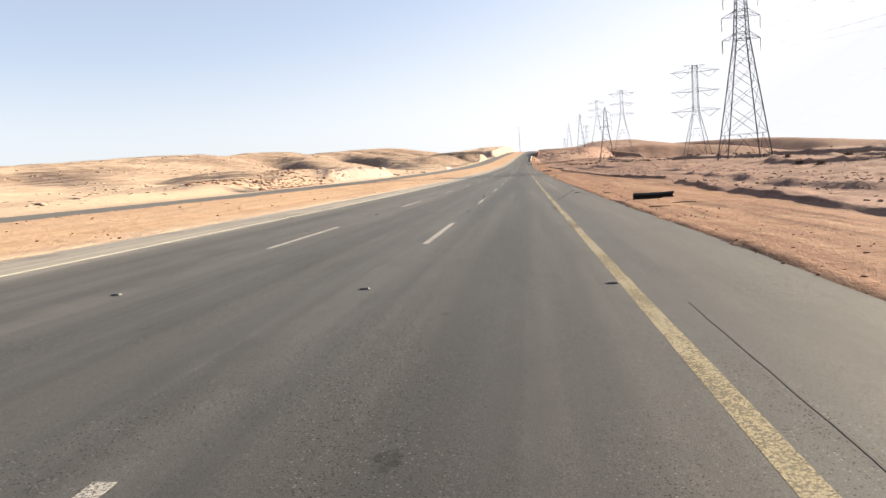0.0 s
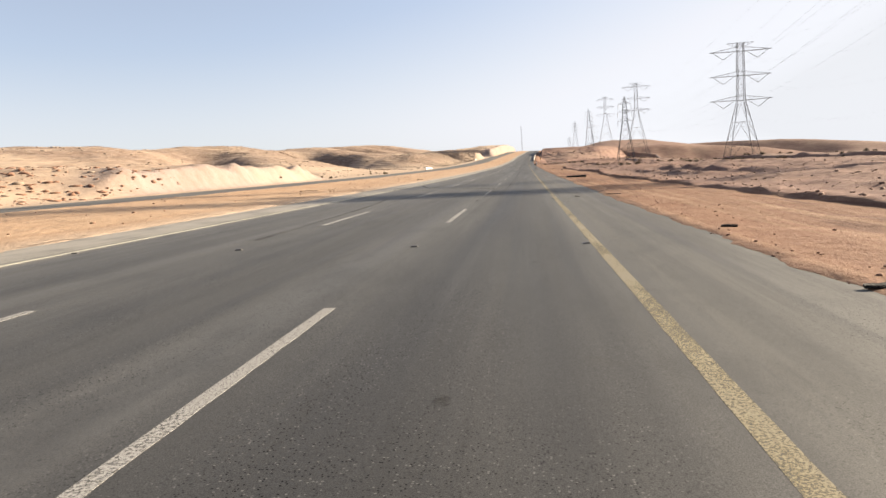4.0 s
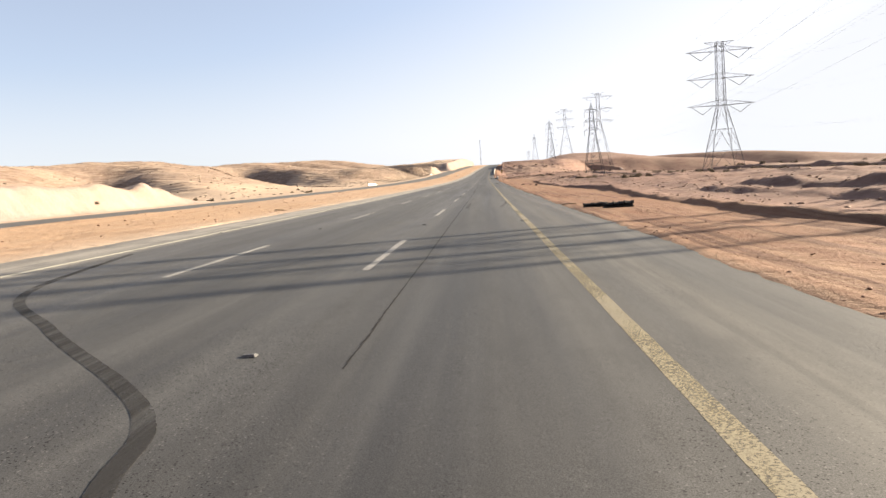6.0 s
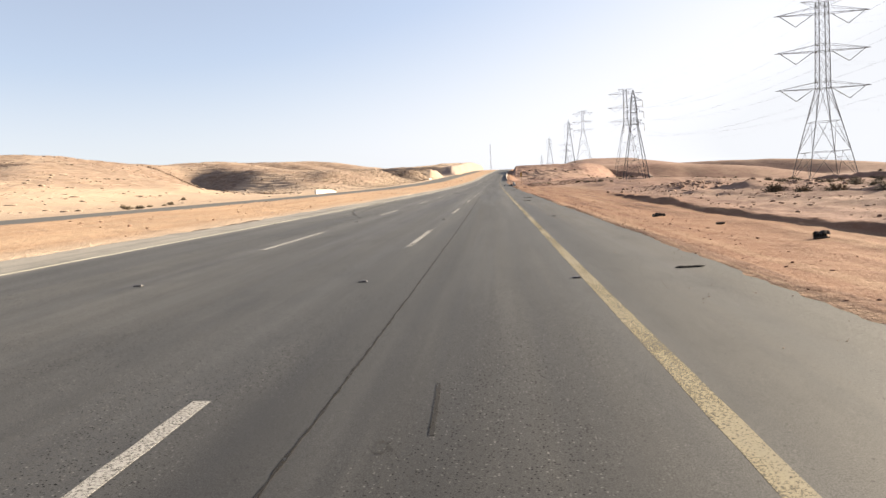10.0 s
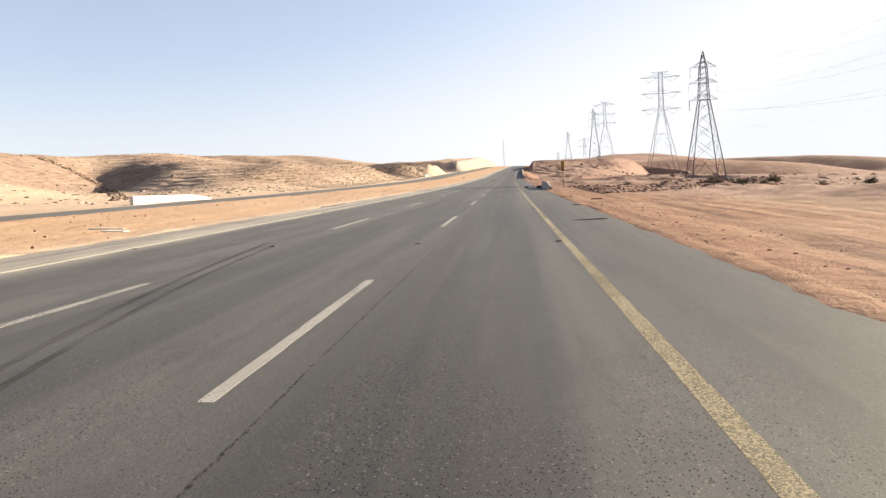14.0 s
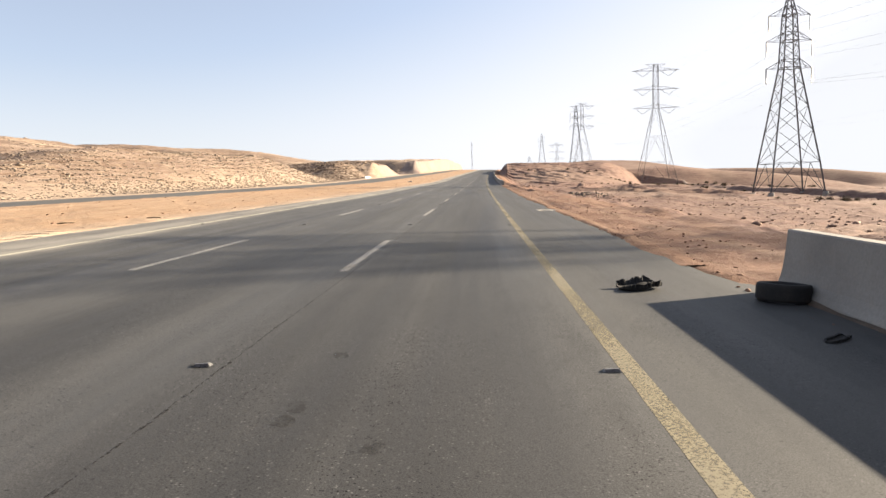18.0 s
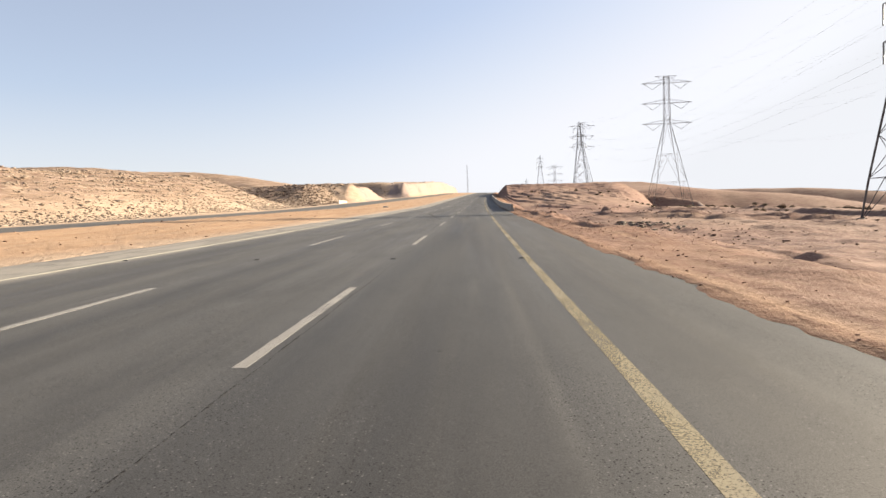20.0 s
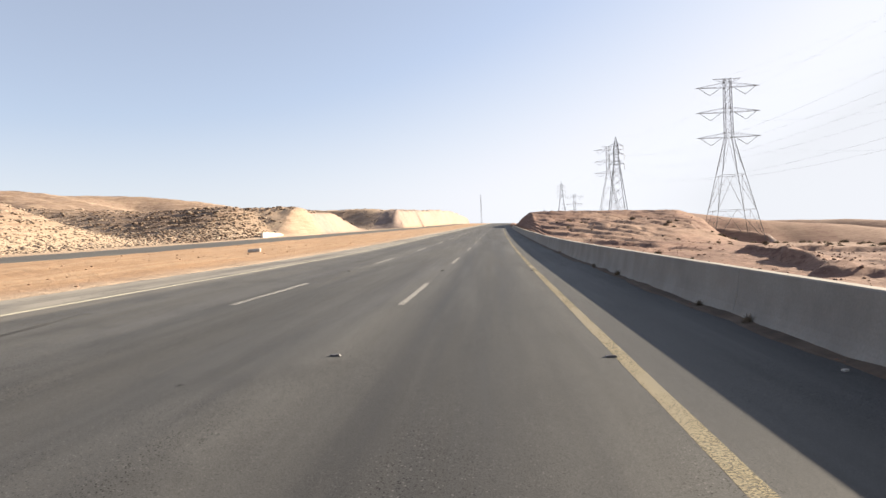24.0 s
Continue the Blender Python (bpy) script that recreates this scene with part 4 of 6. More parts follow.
SKIDS = [([(-3.3, 134.6), (-3.55, 135.4), (-3.75, 136.2), (-4.45, 137.2), (-6.6, 139.6), (-9.0, 142.8), (-10.5, 149)], 0.15, 1),
         ([(-2.5, 168.4), (-2.45, 171.5), (-2.4, 174.5)], 0.13, 0),
         ([(-0.73, 168.3), (-0.5, 171), (-0.3, 173.5)], 0.13, 0),
         ([(1.75, 49.5), (1.2, 45), (0.42, 38.6), (0.05, 36.3)], 0.13, 0),
         ([(-9.6, 520.4), (-7.2, 503.6), (-6.3, 497.5), (-5.64, 491.6), (-5.1, 486.7), (-4.6, 483.4), (-4.25, 480.5)], 0.12, 0),
         ([(-8.2, 513.5), (-6.75, 502.9), (-5.8, 494.8), (-5.3, 490.5)], 0.07, 0),
         ([(-12.0, 294), (-10.5, 263.7), (-9.4, 255.5), (-7.8, 249.2)], 0.15, 0)]
MORE_SKIDS = [([(-7.8, 319), (-7.0, 312.7), (-6.3, 308.7), (-5.7, 306)], 0.11, 0),
         ([(-7.4, 318.5), (-6.7, 312.7), (-6.0, 308.7), (-5.4, 306)], 0.09, 0),
         ([(-8.6, 123.5), (-8.2, 119), (-7.9, 112), (-7.7, 104)], 0.14, 0),
         ([(-5.5, 373), (-5.1, 373.4), (-5.3, 374.6), (-5.9, 375.2)], 0.12, 0),
         ([(-11.3, 294.5), (-11.0, 287), (-9.6, 262), (-9.2, 257)], 0.11, 0),
         ([(-1.97, 222.4), (-1.95, 221.9), (-1.93, 221.3)], 0.03, 1),
         ([(-2.1, 88), (-2.05, 85)], 0.06, 1),
         ([(-4.15, 49), (-3.9, 45), (-3.5, 39)], 0.11, 0)]
for k, (pts, w, strong) in enumerate(SKIDS + MORE_SKIDS):
    ribbon("skid_mark", arc(pts), w, SKID if strong else FAINT_SKID, road, 0.005, 0.004, 400 + k, "black skid mark")
ribbon("paving_joint", [(-3.6 + 0.1 * k, 374.9 + 0.045 * k + 0.012 * math.sin(3.1 * k)) for k in range(60)], 0.03, TAR, road, 0.003, 0.006, 470, "dark joint across the paving")
ribbon("paving_joint", [(0.36 - 0.012 * k / 4 + 0.004 * math.sin(1.3 * k), 10.6 - 0.25 * k) for k in range(44)], 0.014, TAR, road, 0.003, 0.003, 471, "dark joint along the shoulder")
# drips of oil and scuffs
ro = random.Random(11)
spots = [(-2.19, 6.3, 0.098), (-2.32, 10.25, 0.070), (-1.88, 31.5, 0.056), (-2.24, 29.7, 0.056), (-2.0, 92.9, 0.084), (-0.74, 158.5, 0.091), (-1.58, 178, 0.056), (-5.03, 117.2, 0.070), (-3.07, 135.9, 0.049), (-2.58, 390.4, 0.084),
         (-2.59, 389, 0.084), (-2.63, 388.7, 0.084), (-1.98, 388.3, 0.070), (-4.06, 513.3, 0.070), (-4.89, 514.3, 0.056), (-4.68, 471.4, 0.056), (-3.7, 390, 0.070)]
spots += [(-4.97, 482.3, 0.12), (-5.0, 481.7, 0.1), (-4.9, 482.0, 0.11), (-4.14, 481.3, 0.08), (-3.66, 481.0, 0.07), (-4.12, 483.6, 0.13), (-4.07, 484.1, 0.11), (-4.2, 481.0, 0.06), (-4.28, 355.1, 0.12), (-3.26, 409.2, 0.12)]
spots += [(ro.choice((-1.9, -5.5, -9.1)) + ro.gauss(0, 0.35), ro.uniform(0, 560), ro.uniform(0.02, 0.075)) for _ in range(90)]
for k, (x, y, r) in enumerate(spots):
    n = 14
    v = [(x, y, on_road(x, y, 0.005))]
    for q in range(n):
        rr = r * ro.uniform(0.55, 1.15)
        px, py = x + rr * math.cos(2 * math.pi * q / n), y + 1.6 * rr * math.sin(2 * math.pi * q / n)
        v.append((px, py, on_road(px, py, 0.005)))
    mesh_object("oil_spot", v, [(0, 1 + q, 1 + (q + 1) % n) for q in range(n)], OIL, road)
v = [(1.75, 419.2, on_road(1.75, 419.2, 0.005))]
for q in range(24):
    a, rr = 2 * math.pi * q / 24, ro.uniform(0.7, 1.15)
    v.append((1.75 + 0.75 * rr * math.cos(a), 419.3 + 0.9 * rr * math.sin(a), on_road(1.75, 419.3 + 0.9 * rr * math.sin(a), 0.005)))
mesh_object("dust_patch", v, [(0, 1 + q, 1 + (q + 1) % 24) for q in range(24)], DUST, road, "spilt pale dust")


# ---- power lines ----
def disc_string(name, a, b, parent):
    """A string of insulator discs: one turned tube with a bulge for each disc."""
    a, b = Vector(a), Vector(b)
    d = (b - a).normalized()
    u = d.orthogonal().normalized()
    w = d.cross(u)
    n, v, f = 17, [], []
    for k in range(n):
        r = 0.07 if k in (0, n - 1) else (0.15 if k % 2 else 0.09)
        for q in range(6):
            v.append(tuple(a.lerp(b, k / (n - 1)) + r * (math.cos(1.0472 * q) * u + math.sin(1.0472 * q) * w)))
    for k in range(n - 1):
        for q in range(6):
            f.append((6 * k + q, 6 * k + (q + 1) % 6, 6 * k + 6 + (q + 1) % 6, 6 * k + 6 + q))
    return mesh_object(name, v, f, PORCELAIN, parent)


def tower_narrow(ext=0.0, arms=(24.0, 29.1, 33.9), top=38.6):
    """A slim lattice tower with three short pairs of arms."""
    t = thing("lattice_tower", "tall grey steel lattice power tower with three short pairs of arms", "power tower", "towers of the near power line")
    body = [(0, 4.9), (6.0, 4.15), (arms[0] + ext, 1.45), (arms[2] + ext, 1.0), (top + ext, 0.085)]

    def half(z):
        return float(np.interp(z, [b[0] for b in body], [b[1] for b in body]))
    corners = [(-1, -1), (1, -1), (1, 1), (-1, 1)]
    zs = [0, 6.0]
    while zs[-1] < top + ext - 2.0:
        zs.append(min(top + ext, zs[-1] + max(1.6, 1.45 * half(zs[-1]))))
    for sx_, sy_ in corners:
        b = Bars()
        for (z0, h0), (z1, h1) in zip(body, body[1:]):
            b.bar((sx_ * h0, sy_ * h0, z0), (sx_ * h1, sy_ * h1, z1), 0.22 if z0 < 20 else 0.17)
        b.make("leg", DARK_STEEL, t)
    for k in range(4):
        a, c = corners[k], corners[(k + 1) % 4]
        b = Bars()
        for i, (z0, z1) in enumerate(zip(zs, zs[1:])):
            h0, h1 = half(z0), half(z1)
            p0, p1, q0, q1 = (a[0] * h0, a[1] * h0, z0), (a[0] * h1, a[1] * h1, z1), (c[0] * h0, c[1] * h0, z0), (c[0] * h1, c[1] * h1, z1)
            if i == 0:
                m = tuple((u + v) / 2 for u, v in zip(p1, q1))
                b.bar(p0, m, 0.085)
                b.bar(q0, m, 0.085)
                b.bar(p1, q1, 0.072)
                for s in (0.4, 0.7):
                    u = tuple(p0[j] + (p1[j] - p0[j]) * s for j in range(3))
                    w = tuple(p0[j] + (m[j] - p0[j]) * s for j in range(3))
                    b.bar(u, w, 0.047)
                    u = tuple(q0[j] + (q1[j] - q0[j]) * s for j in range(3))
                    w = tuple(q0[j] + (m[j] - q0[j]) * s for j in range(3))
                    b.bar(u, w, 0.047)
            else:
                b.bar(p0, q1, 0.076)
                b.bar(q0, p1, 0.076)
        for z in arms:
            for zz, w in ((z + ext, 0.13), (z + ext + 1.5, 0.10)):
                h = half(zz)
                b.bar((a[0] * h, a[1] * h, zz), (c[0] * h, c[1] * h, zz), w)
        b.make("bracing", DARK_STEEL, t)
    for z in arms:
        z += ext
        for s in (-1, 1):
            h = half(z)
            reach = 4.2 if z < arms[2] + ext else 3.8
            tip = (s * reach, 0, z)
            b = Bars()
            for sy_ in (-1, 1):
                b.bar((s * h, sy_ * h, z), tip, 0.055)
                b.bar((s * h, sy_ * h, z + 1.5), tip, 0.072)
                b.bar((s * h, sy_ * h, z + 1.5), (s * (h + reach) / 2, sy_ * h / 2, z), 0.055)
            b.bar((s * h, -h, z), (s * h, h, z), 0.085)
            arm = b.make("arm", DARK_STEEL, t)
            disc_string("insulator", tip, (s * reach, 0, z - 2.9), arm)
    for sx_, sy_ in corners:
        bm = bmesh.new()
        bmesh.ops.create_cone(bm, cap_ends=True, segments=10, radius1=0.75, radius2=0.5, depth=2.4, matrix=Matrix.Translation((sx_ * 4.9, sy_ * 4.9, -0.75)))
        part("foundation", bm, CONCRETE, t, "pale concrete foundation")
    return t


def tower_wide(ext=0.0, top=55.8, heft=1.0):
    """A tall lattice tower with a slender mast and three broad pairs of arms."""
    t = thing("lattice_tower", "tall grey steel lattice power tower with broad arms and hanging insulators", "power tower", "towers of the far power line")
    top += ext
    arms = (27.0 + ext, 38.9 + ext, 50.8 + ext)
    body = [(0, 7.0 + 0.2 * ext), (8.0, 5.6 + 0.19 * ext), (27.0 + ext, 1.75), (top - 1, 1.45)]
    foot = 7.0 + 0.2 * ext

    def half(z):
        return float(np.interp(z, [b[0] for b in body], [b[1] for b in body]))
    corners = [(-1, -1), (1, -1), (1, 1), (-1, 1)]
    waist = arms[0]
    panels = [0, 0.31 * waist, 0.64 * waist, waist]
    zs = [waist]
    while zs[-1] < top - 1.5:
        zs.append(min(top - 1, zs[-1] + 2.97))
    for sx_, sy_ in corners:
        b = Bars()
        for (z0, h0), (z1, h1) in zip(body, body[1:]):
            b.bar((sx_ * h0, sy_ * h0, z0), (sx_ * h1, sy_ * h1, z1), 0.19 * heft)
        b.make("leg", STEEL, t)
    for k in range(4):
        a, c = corners[k], corners[(k + 1) % 4]

        def at(z, u):
            """A place on this face: u runs from one leg to the other."""
            h = half(z)
            return (h * (a[0] + (c[0] - a[0]) * u), h * (a[1] + (c[1] - a[1]) * u), z)
        b = Bars()
        # the splayed foot: level ties, long diagonals and short struts out to the legs
        for i, (z0, z1) in enumerate(zip(panels, panels[1:])):
            b.bar(at(z1, 0), at(z1, 1), 0.108 * heft)
            for e, m in ((0, 1), (1, -1)):
                b.bar(at(z0, e), at(z1, 0.5), 0.094 * heft)
                for q in (0.3, 0.55, 0.78):
                    zq = z0 + (z1 - z0) * q
                    b.bar(at(zq, e), at(zq, e + m * 0.5 * q), 0.054 * heft)
                    b.bar(at(zq, e), at(z0 + (z1 - z0) * (q - 0.2), e + m * 0.5 * (q - 0.2)), 0.047 * heft)
        # the mast: a zigzag on each face
        for i, (z0, z1) in enumerate(zip(zs, zs[1:])):
            b.bar(at(z0, 0), at(z1, 1), 0.072 * heft)
            b.bar(at(z0, 1), at(z1, 0), 0.072 * heft)
            b.bar(at(z1, 0), at(z1, 1), 0.058 * heft)
        for z in arms:
            b.bar(at(z, 0), at(z, 1), 0.144 * heft)
            b.bar(at(z + 2.2, 0), at(z + 2.2, 1), 0.108 * heft)
        b.make("bracing", STEEL, t)
    for z in arms:
        for s in (-1, 1):
            h, reach = half(z), 14.8
            b = Bars()
            tip = (s * reach, 0, z + 0.15)
            for sy_ in (-1, 1):
                b.bar((s * h, sy_ * h, z), tip, 0.137 * heft)
                b.bar((s * h, sy_ * h, z + 2.2), tip, 0.086 * heft)
                for q in (0.2, 0.4, 0.6, 0.8):
                    lo = Vector((s * h, sy_ * h, z)).lerp(Vector(tip), q)
                    hi = Vector((s * h, sy_ * h, z + 2.2)).lerp(Vector(tip), q - 0.12)
                    b.bar(lo, hi, 0.047 * heft)
            for q in (0.0, 0.3, 0.6):
                lo, hi = Vector((s * h, -h, z)).lerp(Vector(tip), q), Vector((s * h, h, z)).lerp(Vector(tip), q)
                b.bar(lo, hi, 0.072 * heft)
            arm = b.make("arm", STEEL, t)
            mid = (s * (reach + h) / 2, 0, z - 3.6)
            for end in ((s * (h + 1.2), 0, z), (s * (reach - 1.2), 0, z + 0.5)):
                disc_string("insulator", end, mid, arm)
    for s in (-1, 1):
        b = Bars()
        for sy_ in (-1.45, 1.45):
            b.bar((0, sy_, top - 1), (s * 6.5, 0, top - 0.9), 0.094 * heft)
            b.bar((s * 1.45, sy_, top - 2.9), (s * 6.5, 0, top - 0.9), 0.065 * heft)
            b.bar((s * 3.0, sy_ * 0.7, top - 2.3), (s * 3.4, sy_ * 0.6, top - 1), 0.043 * heft)
        b.make("earth_wire_bracket", STEEL, t)
    for sx_, sy_ in corners:
        bm = bmesh.new()
        bmesh.ops.create_cone(bm, cap_ends=True, segments=10, radius1=0.9, radius2=0.6, depth=2.4, matrix=Matrix.Translation((sx_ * foot, sy_ * foot, -0.8)))
        part("foundation", bm, CONCRETE, t, "pale concrete foundation")
    return t


NEAR_LINE = [(46.5, -190), (49.9, 174), (58.8, 522.5), (70.0, 885), (80, 1250), (97, 1680)]
FAR_LINE = [(99, -190), (101, 183), (106.0, 455), (115.5, 845), (128, 1240), (148, 1680)]
NEAR_EXT, FAR_EXT = (3.6, 3.6, 0, 5.0, 3.6, 0), (0, 0.01, 2.5, 23.2, 14.4, 0)
near_z = [on_land(x - float(bend(x, y)), y) for x, y in NEAR_LINE]
far_z = [on_land(x - float(bend(x, y)), y) for x, y in FAR_LINE]
for line, zs_, exts, make in ((NEAR_LINE, near_z, NEAR_EXT, tower_narrow), (FAR_LINE, far_z, FAR_EXT, tower_wide)):
    built = {}
    for (x, y), z, e in zip(line, zs_, exts):
        m = pose(x, y, z, 0, 0, -2)
        if e in built:
            copy_thing(built[e], m)
        else:
            built[e] = make(e, heft=2.0) if e == 0.01 else make(e)     # out of view; its members are doubled in width to darken its shadow
            built[e].matrix_basis = m


def cable(a, b, sag, name="power_cable", group="cables", r=0.011):
    """A hanging cable as a thin three-sided tube."""
    a, b = Vector(a), Vector(b)
    n = 36
    v, f = [], []
    for k in range(n + 1):
        s = k / n
        p = a.lerp(b, s) - Vector((0, 0, 4 * sag * s * (1 - s)))
        for q in range(3):
            v.append((p.x + r * math.cos(2.094 * q), p.y, p.z + r * math.sin(2.094 * q)))
    for k in range(n):
        for q in range(3):
            f.append((3 * k + q, 3 * k + (q + 1) % 3, 3 * k + 3 + (q + 1) % 3, 3 * k + 3 + q))
    ob = mesh_object(name, v, f, CABLE)
    return tagged(ob, "thin bare power cable sagging between steel towers", "cable", group)


for i in range(len(NEAR_LINE) - 2):
    (x0, y0), (x1, y1) = NEAR_LINE[i], NEAR_LINE[i + 1]
    e0, e1 = NEAR_EXT[i], NEAR_EXT[i + 1]
    for z, r in ((24.0, 4.2), (29.1, 4.2), (33.9, 3.8)):
        for s in (-1, 1):
            cable((x0 + s * r, y0, near_z[i] + z + e0 - 2.9), (x1 + s * r, y1, near_z[i + 1] + z + e1 - 2.9), 10.8, group="cables of the near power line")
    cable((x0, y0, near_z[i] + 38.6 + e0), (x1, y1, near_z[i + 1] + 38.6 + e1), 8, "earth_wire", "cables of the near power line", 0.009)
for i in range(len(FAR_LINE) - 2):
    (x0, y0), (x1, y1) = FAR_LINE[i], FAR_LINE[i + 1]
    e0, e1 = FAR_EXT[i], FAR_EXT[i + 1]
    for z in (27.0, 38.9, 50.8):
        for s in (-1, 1):
            cable((x0 + s * 8.5, y0, far_z[i] + z + e0 - 3.7), (x1 + s * 8.5, y1, far_z[i + 1] + z + e1 - 3.7), 13, group="cables of the far power line", r=0.006)
    for s in (-1, 1):
        cable((x0 + s * 6.5, y0, far_z[i] + 54.9 + e0), (x1 + s * 6.5, y1, far_z[i + 1] + 54.9 + e1), 9, "earth_wire", "cables of the far power line", 0.008)


# ---- concrete barriers ----
BARRIER_SIDE = [(0.29, 0), (0.285, 0.05), (0.245, 0.12), (0.205, 0.22), (0.172, 0.36), (0.148, 0.50), (0.128, 0.66), (0.11, 0.85), (0.095, 0.87)]


def barrier_section(h0, h1, length):
    """One barrier block with the sloped foot and slim top of a road barrier; it may grow from h0 to h1."""
    rows = []
    for y, h in ((0, h0), (length, h1)):
        k = h / 0.87
        rows.append([(s * x, 0, z * k) for s, side in ((-1, BARRIER_SIDE), (1, BARRIER_SIDE[::-1])) for x, z in side])
        rows[-1] = [(x, y, z) for x, _, z in rows[-1]]
    n = len(rows[0])
    f = [(i, (i + 1) % n, n + (i + 1) % n, n + i) for i in range(n)]
    f += [tuple(range(n - 1, -1, -1)), tuple(range(n, 2 * n))]
    return rows[0] + rows[1], f


def place_on_road(verts, x0, y0):
    return [(x0 + x, y0 + y, on_road(x0 + x, y0 + y, z - 0.01)) for x, y, z in verts]


first = thing("road_barrier", "weathered pale concrete road barrier with a tapered end", "barrier", "barriers on the shoulder")
for y0, y1, h0, h1 in ((377.4, 379.2, 0.40, 0.60), (379.2, 384.0, 0.60, 0.86), (384.0, 389.1, 0.86, 0.87), (389.1, 394.3, 0.87, 0.87)):
    v, f = barrier_section(h0, h1, y1 - y0 - 0.008)
    mesh_object("section", place_on_road(v, 3.06, y0), f, CONCRETE, first)
second = thing("road_barrier", "long weathered pale concrete barrier along the shoulder", "barrier", "barriers on the shoulder")
y = 511.0
while y < 745:
    v, f = barrier_section(0.87, 0.87, 9.0 - 0.012)
    mesh_object("section", place_on_road(v, 2.78, y), f, CONCRETE, second)
    y += 9.0



def dirt_drift(x0, y0, y1, width, seed, label):
    """Blown earth and grit lying against a barrier's foot."""
    ys = np.arange(y0, y1, 0.25)
    wide = width * (0.75 + 0.45 * fbm(ys * 0, ys, 2.5, 3, seed))
    tall = 0.05 * (0.8 + 0.6 * fbm(ys * 0, ys, 1.2, 3, seed + 5))
    v, f = [], []
    for y, w, h in zip(ys, np.maximum(0.04, wide), np.maximum(0.01, tall)):
        for q, r in ((0.0, 1.0), (0.25, 0.8), (0.6, 0.3), (1.0, 0.0)):
            v.append((x0 - q * w, float(y), on_road(x0 - q * w, float(y), 0.002 + h * r)))
        v.append((x0 - w, float(y), on_road(x0 - w, float(y), -0.02)))
    for j in range(len(ys) - 1):
        for i in range(4):
            k = 5 * j + i
            f.append((k, k + 5, k + 6, k + 1))
    return tagged(mesh_object("dirt_drift", v, f, DIRT, smooth=True), label, "dirt", kind="stuff")


dirt_drift(2.50, 511.2, 640, 0.32, 131, "dark blown earth along the barrier's foot")
dirt_drift(2.78, 379.5, 394.2, 0.12, 141, "dark grit along the barrier's foot")

# ---- the hazard marker beside the first barrier ----
marker = thing("hazard_marker", "yellow and black diagonally striped hazard sign on a steel post", "road sign")
sx0, sy0 = 4.55, 378.6
zb = on_land(sx0, sy0)
bm = bmesh.new()
bmesh.ops.create_cone(bm, cap_ends=True, segments=12, radius1=0.04, radius2=0.04, depth=3.3, matrix=Matrix.Translation((sx0, sy0, zb + 1.35)))
part("post", bm, POST, marker, "rusty brown steel post")
ztop = on_road(0, sy0, 2.95)
bm = bmesh.new()
bmesh.ops.create_cube(bm, size=1, matrix=Matrix.Translation((sx0 - 0.02, sy0 - 0.055, ztop - 0.5)) @ Matrix.Diagonal((0.33, 0.012, 1.0, 1)))
bmesh.ops.bevel(bm, geom=[e for e in bm.edges if abs(e.verts[0].co.y - e.verts[1].co.y) > 0.005], offset=0.025, segments=3, affect="EDGES")
panel = part("panel", bm, SIGN_YELLOW, marker, "yellow panel")


def clip_band(z0):
    """A slanted stripe, cut off at the panel's edges."""
    w, x0 = 0.16, sx0 - 0.02
    lo, hi = ztop - 1.0, ztop
    left_lo, left_hi, right_lo, right_hi = z0, z0 + 0.155, z0 + 0.215, z0 + 0.37
    poly = [(-w, left_lo), (w, right_lo), (w, right_hi), (-w, left_hi)]
    for limit, keep in ((lo, 1), (hi, -1)):
        out = []
        for i in range(len(poly)):
            a, b = poly[i], poly[(i + 1) % len(poly)]
            ka, kb = (a[1] - limit) * keep >= 0, (b[1] - limit) * keep >= 0
            if ka:
                out.append(a)
            if ka != kb:
                s = (limit - a[1]) / (b[1] - a[1])
                out.append((a[0] + (b[0] - a[0]) * s, limit))
        poly = out
        if not poly:
            return None
    n = len(poly)
    v = [(x0 + a, sy0 - 0.066, b) for a, b in poly] + [(x0 + a, sy0 - 0.058, b) for a, b in poly]
    return v, [tuple(range(n))] + [(n + i, n + (i + 1) % n, (i + 1) % n, i) for i in range(n)]


for k in range(-1, 4):
    s = clip_band(ztop - 1.13 + 0.31 * k)
    if s:
        mesh_object("stripe", *s, SIGN_BLACK, panel, "black stripe")

# ---- road studs ----
stud_v = [(-0.075, -0.05, 0), (0.075, -0.05, 0), (0.075, 0.05, 0), (-0.075, 0.05, 0), (-0.055, -0.02, 0.024), (0.055, -0.02, 0.024), (0.055, 0.02, 0.024), (-0.055, 0.02, 0.024)]
stud_f = [(4, 5, 6, 7), (0, 1, 5, 4), (1, 2, 6, 5), (2, 3, 7, 6), (3, 0, 4, 7), (3, 2, 1, 0)]
first_stud = mesh_object("road_stud", stud_v, stud_f, STUD)
tagged(first_stud, "small pale raised plastic stud on the asphalt", "road stud", "road studs")
lens = mesh_object("lens", [(-0.06, -0.049, 0.006), (0.06, -0.049, 0.006), (0.05, -0.026, 0.023), (-0.05, -0.026, 0.023), (-0.06, -0.044, 0.003), (0.06, -0.044, 0.003), (0.05, -0.02, 0.018), (-0.05, -0.02, 0.018)],
                   [(0, 1, 2, 3), (7, 6, 5, 4), (0, 4, 5, 1), (1, 5, 6, 2), (2, 6, 7, 3), (3, 7, 4, 0)], LENS, first_stud, "dull dark reflector")
rs = random.Random(7)
used = False
